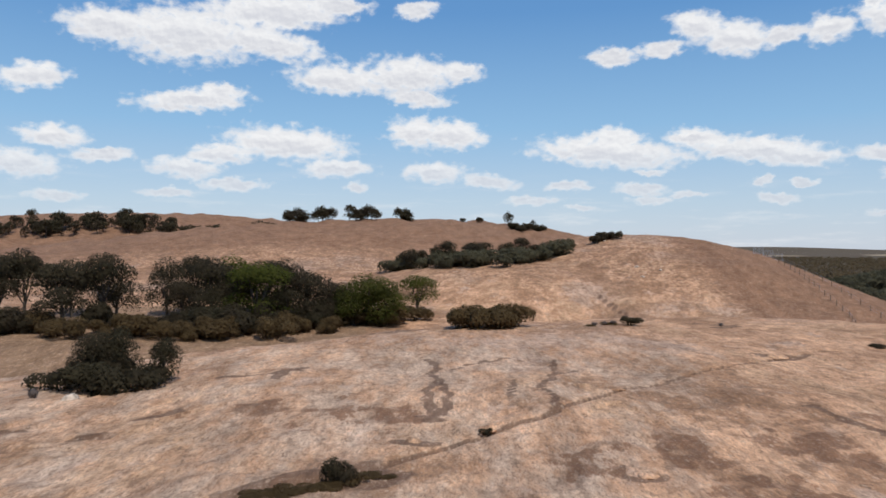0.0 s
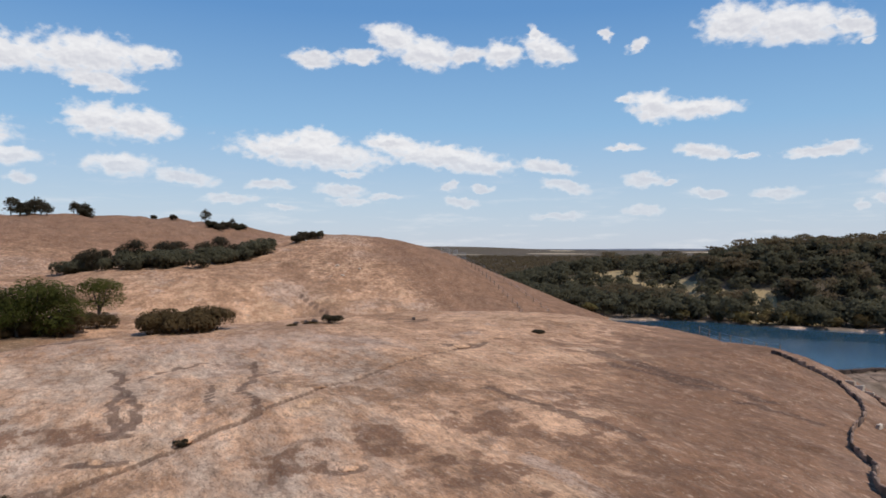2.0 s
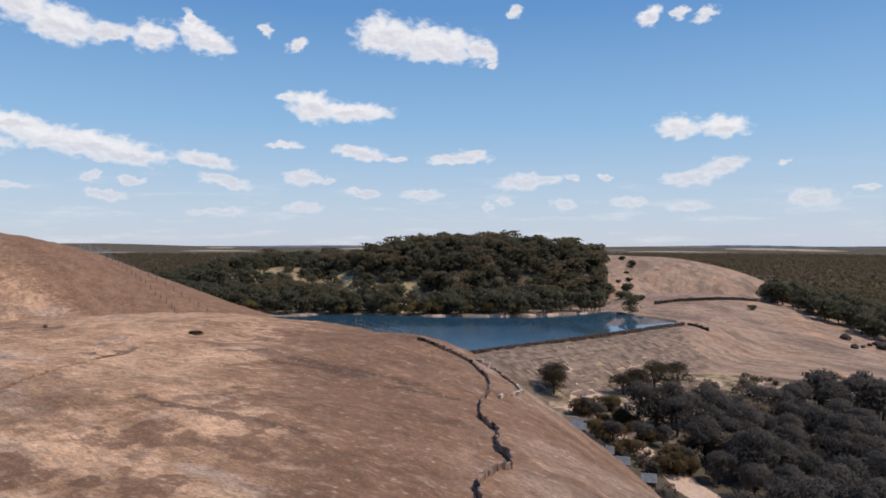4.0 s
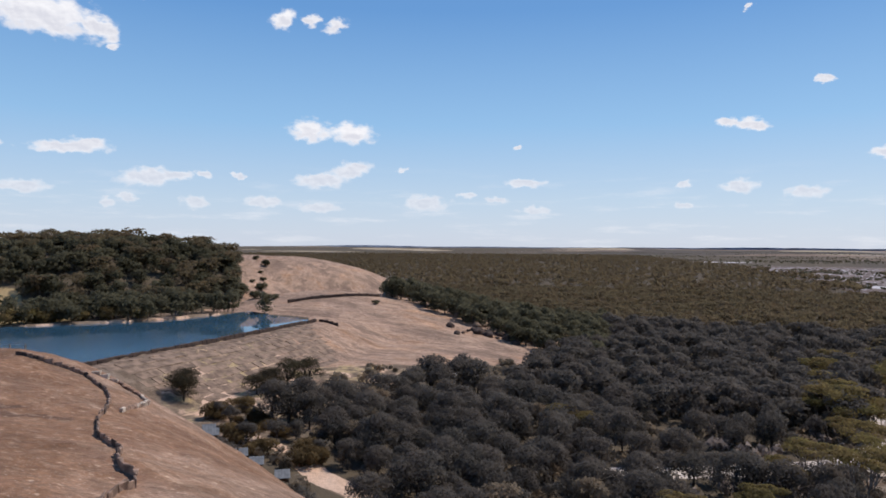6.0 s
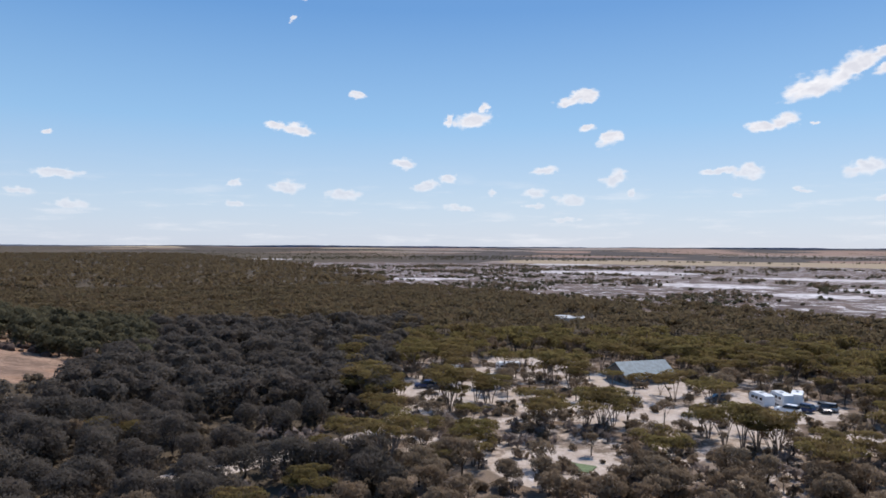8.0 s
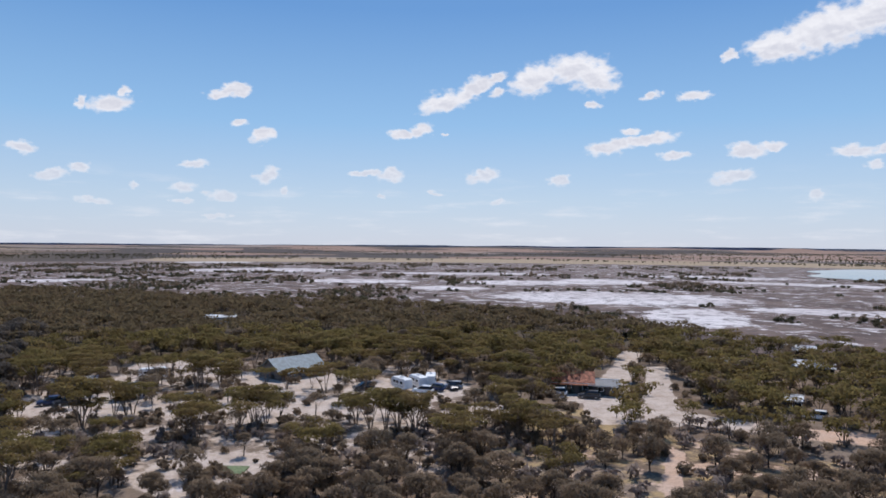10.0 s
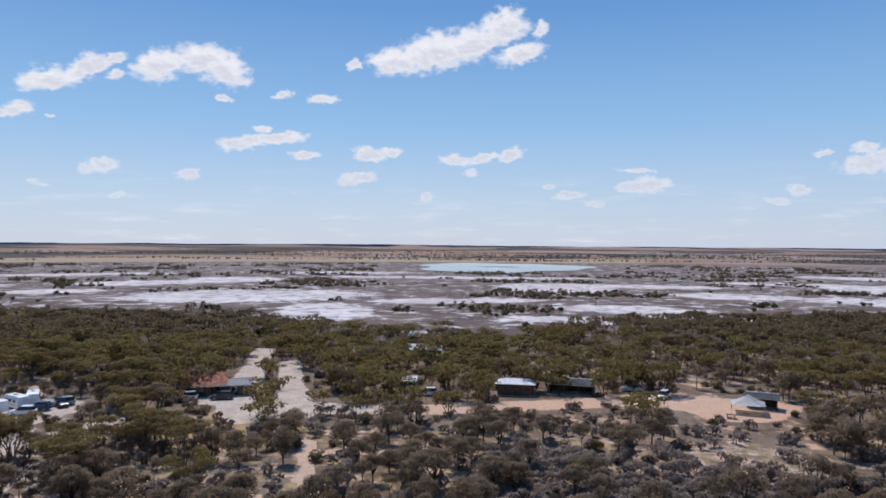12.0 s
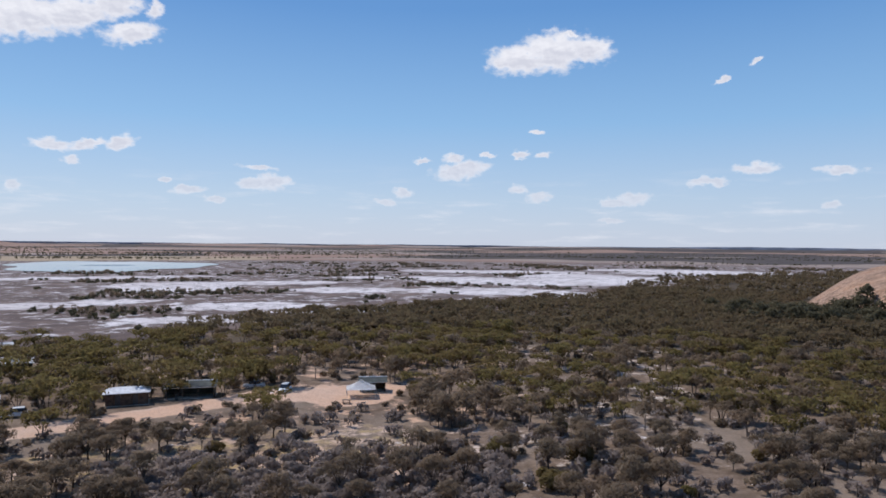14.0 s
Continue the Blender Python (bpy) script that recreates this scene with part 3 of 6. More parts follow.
def lake_water(name, tone, middle, chop=0.10):
    """Still water with patches that the wind has ruffled."""
    m, t, b = material(name, 0.03, 0, 0.5)
    b.inputs["IOR"].default_value = 1.33
    t.links.new(blend(t, band(t, grain(t, 0.02, 3), 0.4, 0.6), tone, tuple(c * 1.4 for c in tone)), b.inputs["Base Color"])
    lane = wire(t, "ShaderNodeVectorMath", wire(t, "ShaderNodeNewGeometry").outputs["Position"], middle, operation="DISTANCE").outputs["Value"]
    gust = calc(t, "ADD", grain(t, 0.05, 5, 0.6, stretched(t, 0.45, 1.0, 1)), band(t, lane, 14.0, 48.0, 0.24, -0.30))
    wind = band(t, gust, 0.40, 0.64, 0.015, 1.0)
    h = grain(t, 1.0, 4, 0.6, stretched(t, 0.9, 1.6, 1))
    bump = wire(t, "ShaderNodeBump")
    bump.inputs["Strength"].default_value = 1.0
    t.links.new(calc(t, "MULTIPLY", wind, chop), bump.inputs["Distance"])
    t.links.new(h, bump.inputs["Height"])
    t.links.new(bump.outputs[0], b.inputs["Normal"])
    t.links.new(calc(t, "ADD", calc(t, "MULTIPLY", wind, 0.10), 0.02), b.inputs["Roughness"])
    return m


GRANITE, EARTH = granite(), earth()
WATER, SHALLOW = lake_water("reservoir_water", (0.028, 0.072, 0.112), (*polar(-53, 146), WATER_Z)), lake_water("salt_lake_water", (0.07, 0.105, 0.135), (*polar(-178, 965), 0.55))
LEAF_GREY = leaves("casuarina_foliage", (0.100, 0.088, 0.076), (0.158, 0.140, 0.118), (0.146, 0.118, 0.098))
LEAF_HILL = leaves("dark_she_oak_foliage", (0.074, 0.068, 0.042), (0.168, 0.152, 0.095), (0.128, 0.116, 0.070))
LEAF_VALLEY = leaves("dark_valley_foliage", (0.040, 0.034, 0.020), (0.098, 0.084, 0.048), (0.085, 0.066, 0.044))
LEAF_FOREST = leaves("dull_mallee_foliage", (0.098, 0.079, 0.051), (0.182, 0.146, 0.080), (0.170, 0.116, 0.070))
LEAF_OLIVE = leaves("mallee_foliage", (0.104, 0.083, 0.038), (0.242, 0.200, 0.072), (0.200, 0.135, 0.066))
LEAF_DRY = leaves("dry_bush_foliage", (0.158, 0.122, 0.086), (0.300, 0.236, 0.166), (0.258, 0.180, 0.118))
LEAF_GREEN = leaves("bright_green_foliage", (0.055, 0.062, 0.014), (0.14, 0.155, 0.03), (0.088, 0.088, 0.03))
LEAF_BROWN = leaves("russet_heath_foliage", (0.085, 0.060, 0.030), (0.225, 0.152, 0.072), (0.125, 0.085, 0.042))
BRUSH = leaves("dry_grey_brush", (0.215, 0.172, 0.150), (0.365, 0.305, 0.268), (0.285, 0.222, 0.188))
BARK, BARK_PALE = bark("rough_dark_bark", (0.10, 0.08, 0.065)), bark("smooth_pale_bark", (0.30, 0.23, 0.18))
STONE = plain("dark_slab_stone", (0.075, 0.048, 0.036), 0.9, 0, 0.25, 2.0)
SLAB = plain("brown_granite_slab", (0.26, 0.165, 0.115), 0.9, 0, 0.25, 2.0)
STONE_PALE = plain("sunlit_granite_coping", (0.50, 0.40, 0.31), 0.9, 0, 0.2, 2.5)
PAVING = plain("pitched_stone_apron", (0.225, 0.150, 0.103), 0.92, 0, 0.2, 0.6)
IRON_WHITE = plain("pale_corrugated_iron", (0.56, 0.57, 0.58), 0.6, 0.0, 0.08, 1.5, 0.5)
IRON_GREY = plain("weathered_grey_iron", (0.13, 0.13, 0.128), 0.5, 0.0, 0.12, 1.5, 0.4)
IRON_BLUE = plain("blue_grey_roof_sheet", (0.17, 0.22, 0.24), 0.6, 0.0, 0.1, 1.0, 0.3)
IRON_RED = plain("faded_red_roof_tiles", (0.42, 0.16, 0.09), 0.8, 0, 0.25, 1.2)
DARK_WALL = plain("dark_green_wall_cladding", (0.045, 0.05, 0.042), 0.7, 0, 0.2, 1.0)
BROWN_WALL = plain("brown_timber_wall", (0.12, 0.075, 0.05), 0.8, 0, 0.2, 1.5)
WHITE_PAINT = plain("white_vehicle_paint", (0.82, 0.82, 0.8), 0.3, 0, 0.04, 1.0, 0.5)
BLUE_PAINT = plain("dark_blue_vehicle_paint", (0.03, 0.05, 0.12), 0.3, 0, 0.1, 1.0, 0.5)
GREY_PAINT = plain("silver_vehicle_paint", (0.42, 0.43, 0.45), 0.3, 0.3, 0.06, 1.0, 0.5)
DARK_PAINT = plain("charcoal_vehicle_paint", (0.05, 0.05, 0.055), 0.3, 0.2, 0.1, 1.0, 0.5)
GLASS = plain("tinted_window_glass", (0.012, 0.015, 0.018), 0.08, 0, 0.05, 1.0, 0.6)
RUBBER = plain("black_tyre_rubber", (0.02, 0.02, 0.02), 0.85, 0, 0.1, 4.0)
TIMBER = plain("weathered_post_timber", (0.20, 0.15, 0.11), 0.9, 0, 0.25, 4.0)
STEEL = plain("galvanised_steel", (0.45, 0.46, 0.47), 0.4, 0.8, 0.1, 4.0)
# bush with the blue of the distant air mixed into its colour
HAZE_BLUE = plain("haze_tinted_bush", (0.16, 0.185, 0.235), 1.0, 0, 0.15, 0.01, 0.0)
GREEN_MAT = plain("green_ground_mat", (0.16, 0.20, 0.10), 0.95, 0, 0.12, 2.0)

# ---- ground cover: where there is sand, salt, stubble, leaf litter ----
def track_cover(x, y, x0, y0, x1, y1, w, soft=0.6):
    dx, dy = x1 - x0, y1 - y0
    k = np.clip(((x - x0) * dx + (y - y0) * dy) / (dx * dx + dy * dy + 1e-9), 0, 1)
    soft = min(soft, 0.15 + w * 0.4)
    d = np.hypot(x - x0 - k * dx, y - y0 - k * dy)
    return 1.25 * (1 - smooth((d - w * 0.7) / (w * 0.8 + soft)))


TRACKS = (
    (64, -136, 36, -131, 3.4), (36, -131, 17, -134, 3.0), (17, -134, -24, -146, 3.4), (-24, -146, -47, -144, 5.5),
    (51, -122, 58, -137, 3.6), (58, -137, 68, -172, 2.8), (68, -172, 78, -202, 2.4), (42, -126, 50, -147, 2.6), (50, -147, 62, -180, 2.2), (46, -124, 41, -113, 0.7), (41, -113, 34, -108, 0.7), (34, -108, 31, -97, 0.9), (31, -97, 27, -86, 0.9), (54, -91, 53, -86, 0.7), (53, -86, 48, -85, 0.7), (15, -112, 16, -105, 0.4), (16, -105, 13, -96, 0.5), (30, -103, 16, -105, 0.4), (100, -6, 106, -27, 2.0), (106, -27, 111, -42, 2.2), (111, -42, 140, -70, 2.2),
    (79, 22, 82, 29, 1.5), (82, 29, 88, 35, 1.3), (88, 35, 91, 43, 0.7), (100, 52, 113, 58, 2.0),
)
CLEARINGS = (
    (83, -59, 9), (159, -105, 13), (133, -72, 11), (104, -92, 12), (97, -119, 13), (112, -82, 10), (151, -92, 9),
    (126, -110, 15), (88, -102, 9), (70, -112, 7), (-40, -141, 9), (142, -62, 8),
)
PANS = (
    # azimuth, distance, half length across, half depth
    (-150, 590, 52, 34), (-156.5, 625, 44, 50), (-157.5, 438, 82, 52), (-163.7, 335, 24, 46), (177.5, 525, 48, 62), (-172, 388, 34, 20),
    (-175, 660, 140, 24), (164.2, 474, 39, 30), (170, 560, 60, 25), (145.5, 690, 58, 85), (-137, 600, 52, 30), (-130, 840, 95, 60),
    (-144, 508, 34, 22), (-125.8, 1180, 62, 50), (-114.5, 650, 46, 18), (152, 800, 120, 40), (135, 820, 110, 45), (-165, 760, 90, 25),
    (160, 640, 70, 22), (-146, 760, 100, 30), (-178, 400, 26, 18), (172, 360, 40, 22), (176, 300, 34, 16), (166, 330, 30, 14), (-100, 1500, 120, 40), (-211, 600, 110, 55), (-207, 470, 60, 34), (-217, 680, 90, 50), (-223, 900, 130, 60), (-213, 450, 40, 26), (-204, 640, 70, 30),
)
FOREST_EDGE = ((-236, 900), (-230, 825), (-219, 500), (-214.6, 385), (-208, 350), (-200, 316), (-190, 288), (-182, 240), (-172, 210), (-165, 240), (-152, 294), (-140, 336), (-125, 384), (-112, 496), (-100, 1300), (-88, 3300), (-80, 4600), (-40, 4900), (40, 4900))


def azimuth(x, y):
    """From -236 to 124 degrees: the seen part of the turn runs on with no break."""
    a = np.degrees(np.arctan2(-x, y))
    return np.where(a > 124, a - 360, a)


def forest_edge(az):
    return np.interp(az, [a for a, _ in FOREST_EDGE], [r for _, r in FOREST_EDGE])


def cover(x, y):
    az, r = azimuth(x, y), np.hypot(x, y)
    sand = np.zeros_like(x)
    for s in TRACKS:
        sand = np.maximum(sand, track_cover(x, y, *s))
    for cx, cy, w in CLEARINGS:
        sand = np.maximum(sand, 1.2 * (1 - smooth((np.hypot(x - cx, y - cy) - w * 0.75) / (w * 0.6))))
    camp = smooth((az + 152) / 10) * (1 - smooth((az + 114) / 8)) * smooth((r - 88) / 14) * (1 - smooth((r - 185) / 30))
    east = smooth((az + 232) / 10) * (1 - smooth((az + 186) / 14)) * smooth((r - 90) / 20) * (1 - smooth((r - 260) / 60))
    open_wood = smooth((az + 210) / 8) * (1 - smooth((az + 150) / 10)) * (1 - smooth((r - 118) / 14))
    sand = np.maximum.reduce([sand, 0.49 * camp, 0.38 * east, (0.36 + 0.12 * smooth((-az - 187) / 8)) * open_wood])
    salt, edge = np.zeros_like(x), forest_edge(az)
    for a, d, w, h in PANS:
        cx, cy = polar(a, d)
        ux, uy = math.cos(radians(a)), math.sin(radians(a))
        u, v = ((x - cx) * ux + (y - cy) * uy) / w, (-(x - cx) * uy + (y - cy) * ux) / h
        salt = np.maximum(salt, 1.1 * (1 - smooth((np.hypot(u, v) - 0.5) / 0.9)))
    flat = smooth((r - edge * 0.93) / (edge * 0.12)) * (1 - smooth((r - 1150) / 200))
    salt = np.maximum(salt, 0.33 * flat * smooth((r - edge) / 60)) * np.where(az < -96, 1, 0)
    field = smooth((r - 1180) / 120) * (1 - smooth((az + 122) / 16) * (1 - 0.5 * smooth((r - 2450) / 250) * (1 - smooth((az + 96) / 12))))
    edge = edge * (1 + 0.2 * smooth((az + 112) / 12))
    strips = smooth((az + 122) / 14) * smooth((r - 2300) / 200) * smooth((ripple(x, y, 55, 1100) - 0.42) / 0.25)
    stubble = 0.8 * strips + smooth((r - 1180) / 60) * (1 - smooth((r - 1480) / 120)) * smooth((az + 200) / 20) * (1 - smooth((az + 128) / 14))
    grass = open_wood * 0.42 + 0.5 * (1 - smooth((np.hypot(x - 52, y + 118) - 8) / 10))
    for ca, cr, cw in ((-39.5, 268, 13), (-42.5, 258, 6), (-36.5, 272, 7), (-44.5, 240, 8), (-47.5, 236, 6), (-50, 224, 6), (-37, 300, 12), (-48.5, 206, 7), (-52, 205, 5)):
        hx, hy = polar(ca, cr)
        grass = grass + 0.95 * (1 - smooth((np.hypot(x - hx, y - hy) - cw) / (cw * 0.7)))
    shore = np.full_like(x, 99.0)
    for (ax, ay), (bx, by) in zip(LAKE[1:], LAKE[2:]):
        k = np.clip(((x - ax) * (bx - ax) + (y - ay) * (by - ay)) / ((bx - ax) ** 2 + (by - ay) ** 2), 0, 1)
        shore = np.minimum(shore, np.hypot(x - ax - k * (bx - ax), y - ay - k * (by - ay)))
    bank = 1 - smooth((shore - 2.0) / 4)
    sand = np.maximum(sand, 0.42 * bank)
    foot = (1 - smooth((np.hypot((x - 128) / 1.6, y - 50) - 16) / 14))
    grass, sand = np.maximum(grass, 0.45 * foot), np.maximum(sand, 0.42 * foot)
    wood = smooth((-az - 62) / 5) * smooth((az + 116) / 6) * smooth((r - 60) / 12) * (1 - smooth((r - 190) / 50)) * (1 - foot) * 0.85
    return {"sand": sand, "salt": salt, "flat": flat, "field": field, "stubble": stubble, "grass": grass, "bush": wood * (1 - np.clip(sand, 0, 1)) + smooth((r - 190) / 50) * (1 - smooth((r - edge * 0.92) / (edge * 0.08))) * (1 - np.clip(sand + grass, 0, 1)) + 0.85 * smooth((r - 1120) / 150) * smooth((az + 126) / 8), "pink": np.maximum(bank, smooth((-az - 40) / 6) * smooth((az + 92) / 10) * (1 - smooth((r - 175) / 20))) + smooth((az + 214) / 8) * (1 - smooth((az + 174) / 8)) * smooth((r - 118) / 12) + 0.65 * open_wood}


# the stains and scars of the near rock: run-off streaks and the seam that crosses it
SCARS = (
    (-1.0, 41.8, -0.7, 45.0, 0.30), (-0.7, 45.0, -1.5, 49.5, 0.22), (-1.5, 49.5, -0.5, 53.5, 0.20), (-0.5, 53.5, -1.3, 57.5, 0.26), (-1.3, 57.5, -0.6, 60.5, 0.20), (-0.2, 43.5, 0.3, 48.0, 0.20), (0.3, 48.0, -0.4, 53.0, 0.16),
    (-0.6, 60.0, -1.8, 66.0, 0.22), (0.2, 59, 3.6, 64.5, 0.10), (3.6, 64.5, 7.5, 65.2, 0.08), (-0.4, 42.0, -1.6, 43.5, 0.3),
    (6.6, 43.3, 7.4, 46.5, 0.20), (7.4, 46.5, 6.7, 50.0, 0.14), (6.7, 50.0, 7.8, 54.0, 0.20), (7.8, 54.0, 9.2, 58.0, 0.22), (9.2, 58.0, 10.0, 66.0, 0.16), (9.2, 58.0, 11.4, 61.2, 0.14), (4.4, 47.6, 5.2, 53.2, 0.10),
    (-8.4, 28.6, -2.6, 32.4, 1.0), (-12.0, 57.0, -17.5, 54.5, 0.35), (23.2, 44.8, 25.0, 31.0, 0.30), (38.7, 36.7, 40.5, 30.5, 0.14), (41, 56.8, 40.2, 43, 0.34), (38.5, 50.5, 39.3, 40, 0.3),
    (30.0, 66.5, 33.5, 64.2, 0.35), (35.0, 91.0, 38.0, 92.0, 0.6), (-9.0, 88.0, -5.0, 88.6, 0.7), (-0.6, 37.9, -2.6, 37.7, 0.3), (8.4, 31.6, 9.8, 31.3, 0.22),
)
LIPS = (
    (-9.0, 93.0, -4.1, 89.5, 0.5), (33.6, 93.4, 38.3, 92.9, 0.5), (29.7, 64.4, 34.0, 65.2, 0.3), (-13.3, 54.8, -11.9, 59.5, 0.3), (-18.2, 41.8, -16.9, 43.6, 0.4), (-24.4, 38.2, -23.6, 38.8, 0.2),
    (-19.8, 37.9, -18.6, 38.6, 0.2), (-2.2, 37.6, -1.2, 38.4, 0.22), (8.3, 31.1, 9.5, 31.8, 0.16), (30.8, 140.9, 34.1, 131.6, 0.4), (38.4, 36.5, 39.7, 34.5, 0.16), (39.7, 34.5, 40.6, 30.6, 0.16),
    (40.1, 55.5, 40.2, 47.2, 0.3), (40.2, 47.2, 41.0, 35.7, 0.35),
)
# brown patches; the last three also paint in the shadow side of the middle dome
WASHES = ((-6.6, 43.5, 3.2), (-3.1, 44, 3.0), (-12, 44.5, 2.2), (-17.7, 43, 1.6), (7, 32.5, 1.8), (12.1, 36.5, 2.6), (11.5, 34.6, 3), (19.8, 36.5, 4), (23, 30, 4), (14, 29, 3.2), (-12.5, 57.6, 2), (6.8, 34, 2), (28, 40, 4), (34, 34, 6), (45, 45, 9), (50, 60, 10), (27, 30, 5), (84, 150, 26), (80, 176, 20), (74, 128, 16))


def rock_cover(x, y):
    x0, y0 = x, y
    x = x0 + 0.16 * ripple(x0, y0, 41, 3.2) + 0.12 * ripple(x0, y0, 43, 1.2)
    y = y0 + 0.8 * ripple(x0, y0, 42, 4.0)
    scar, wash = np.zeros_like(x), np.zeros_like(x)
    for s in SCARS + LIPS:
        scar = np.maximum(scar, 0.95 * track_cover(x, y, *s, 0.22))
    torn = 0.55 * ripple(x0, y0, 45, 5.0) + 0.4 * ripple(x0, y0, 46, 2.2)
    for cx, cy, w in WASHES:
        wash = np.maximum(wash, 0.72 * (1 - smooth((np.hypot(x - cx, y - cy) / w + torn - 0.35) / 0.8)))
    x, y = x0, y0
    gap, _ = seam_offset(x, y)
    scar = np.maximum(scar, 1.0 * np.exp(-(gap / 0.2) ** 2))
    scar = np.maximum(scar, 0.62 * ledges(x, y)[1] * (1 - smooth((np.hypot(x, y) - 110) / 60)))
    az, r = azimuth(x, y), np.hypot(x, y)
    wash = np.maximum(wash, 1.1 * smooth((az - 95) / 8))
    wash = np.maximum(wash, 0.50 * smooth((r - 122) / 40) + 1.0 * smooth((-az - 26) / 22) * (1 - smooth((r - 90) / 40)) + 0.6 * smooth((r - 190) / 40) * smooth((az + 15) / 10))
    # the middle dome's right flank: brown stone, with its shaded side put into the colour
    wash = np.maximum(wash, 1.0 * smooth((x - 46) / 16) * smooth((y - 104) / 14) * (1 - smooth((y - 225) / 20)))
    wash = np.maximum(wash, 0.62 * smooth((y - 200) / 20) + 0.35 * smooth((y - 300) / 25))
    litter = 0.95 * smooth((az - 3) / 6) * smooth((r - 84 - 3 * ripple(x, y, 21, 14)) / 10) * (1 - smooth((r - 128) / 14))
    aged = 0.76 * smooth((-az - 58) / 5) * smooth((r - 130) / 25) + 0.46 * smooth((-az - 42) / 12) * (1 - smooth((r - 95) / 25)) + 0.12 * smooth((az - 95) / 8)
    return {"streak": 0.08 + 0.7 * smooth((-az - 44) / 12) * (1 - smooth((r - 95) / 25)), "scar": scar, "wash": wash, "litter": litter, "aged": aged, "pale": 0.56 * (1 - smooth((r - 66) / 26)) * (1 - smooth((-az - 14) / 18))}


def mesh_from(name, verts, faces, mat, attrs=None, shade=True, normals=None):
    """A mesh from arrays of corners and of triangles or quads."""
    me = bpy.data.meshes.new(name)
    n, k = faces.shape
    me.vertices.add(len(verts))
    me.vertices.foreach_set("co", np.ascontiguousarray(verts, np.float32).ravel())
    me.loops.add(n * k)
    me.loops.foreach_set("vertex_index", np.ascontiguousarray(faces, np.int32).ravel())
    me.polygons.add(n)
    me.polygons.foreach_set("loop_start", np.arange(0, n * k, k, dtype=np.int32))
    me.polygons.foreach_set("use_smooth", np.full(n, shade))
    for key, values in (attrs or {}).items():
        me.attributes.new(key, "FLOAT", "POINT").data.foreach_set("value", np.ascontiguousarray(values, np.float32))
    me.update(calc_edges=True)
    if normals is not None:
        me.normals_split_custom_set_from_vertices(normals)
    me.materials.append(mat)
    return me


def build_land():
    az = np.radians(np.concatenate([np.arange(-238, 36, 0.4), np.arange(36, 122, 2.0)]))
    r = np.concatenate([[0.0, 0.7], np.geomspace(2, 20, 14), np.geomspace(20, 130, 260)[1:], np.geomspace(130, 450, 110)[1:], np.geomspace(450, 4950, 120)[1:]])
    a, d = np.meshgrid(az, r, indexing="ij")
    x, y = (-np.sin(a) * d).ravel(), (np.cos(a) * d).ravel()
    z, rocky = heights(x, y)
    n, m = a.shape
    i, j = np.meshgrid(np.arange(n), np.arange(m - 1), indexing="ij")
    q = np.stack([i * m + j, i * m + j + 1, (i + 1) % n * m + j + 1, (i + 1) % n * m + j], -1).reshape(-1, 4)[:, ::-1]
    stone = rocky[q].sum(1) >= 2
    verts = np.stack([x, y, z], -1)
    things = []
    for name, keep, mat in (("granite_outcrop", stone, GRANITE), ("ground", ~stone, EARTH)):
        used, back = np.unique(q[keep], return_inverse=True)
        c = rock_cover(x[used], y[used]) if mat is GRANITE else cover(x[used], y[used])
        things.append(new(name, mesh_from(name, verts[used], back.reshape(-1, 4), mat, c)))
    return things


rock_ob, ground_ob = build_land()
tagged(rock_ob, "bare weathered pink-brown granite outcrop with stains and cracks", "rock", kind="structure")
tagged(ground_ob, "dry plain with bush, white sand and salt flats to the horizon", "ground", kind="structure")


def build_water(name, ring, z, mat, label):
    bm = bmesh.new()
    bm.faces.new([bm.verts.new((px, py, z)) for px, py in ring])
    bmesh.ops.triangulate(bm, faces=bm.faces)
    bmesh.ops.recalc_face_normals(bm, faces=bm.faces)
    if bm.faces[0].normal.z < 0:
        bmesh.ops.reverse_faces(bm, faces=bm.faces)
    me = bpy.data.meshes.new(name)
    bm.to_mesh(me)
    bm.free()
    me.materials.append(mat)
    return tagged(new(name, me), label, "water", kind="structure")


_cx, _cy = sum(p[0] for p in LAKE) / len(LAKE), sum(p[1] for p in LAKE) / len(LAKE)
_shore = [(px + (px - _cx) * 0.03, py + (py - _cy) * 0.03) for px, py in LAKE]
_shore[0], _shore[1] = (DAM_L[0] - 6, DAM_L[1] + 1.3), (DAM_R[0] + 3, DAM_R[1] - 0.4)
build_water("reservoir", _shore, WATER_Z, WATER, "dark still reservoir that mirrors the sky and the wooded hill")
_lake = []
for _k in range(40):
    _t = _k / 40 * 2 * math.pi
    _w = 1 + 0.13 * math.sin(3 * _t + 1) + 0.07 * math.sin(7 * _t)
    _px, _py = polar(-178, 965)
    _u, _v = 118 * _w * math.cos(_t), 185 * _w * math.sin(_t)
    _a = radians(-178)
    _lake.append((_px + _u * math.cos(_a) - _v * math.sin(_a), _py + _u * math.sin(_a) + _v * math.cos(_a)))
build_water("salt_lake", _lake, 0.55, SHALLOW, "shallow pale blue salt lake among white pans")

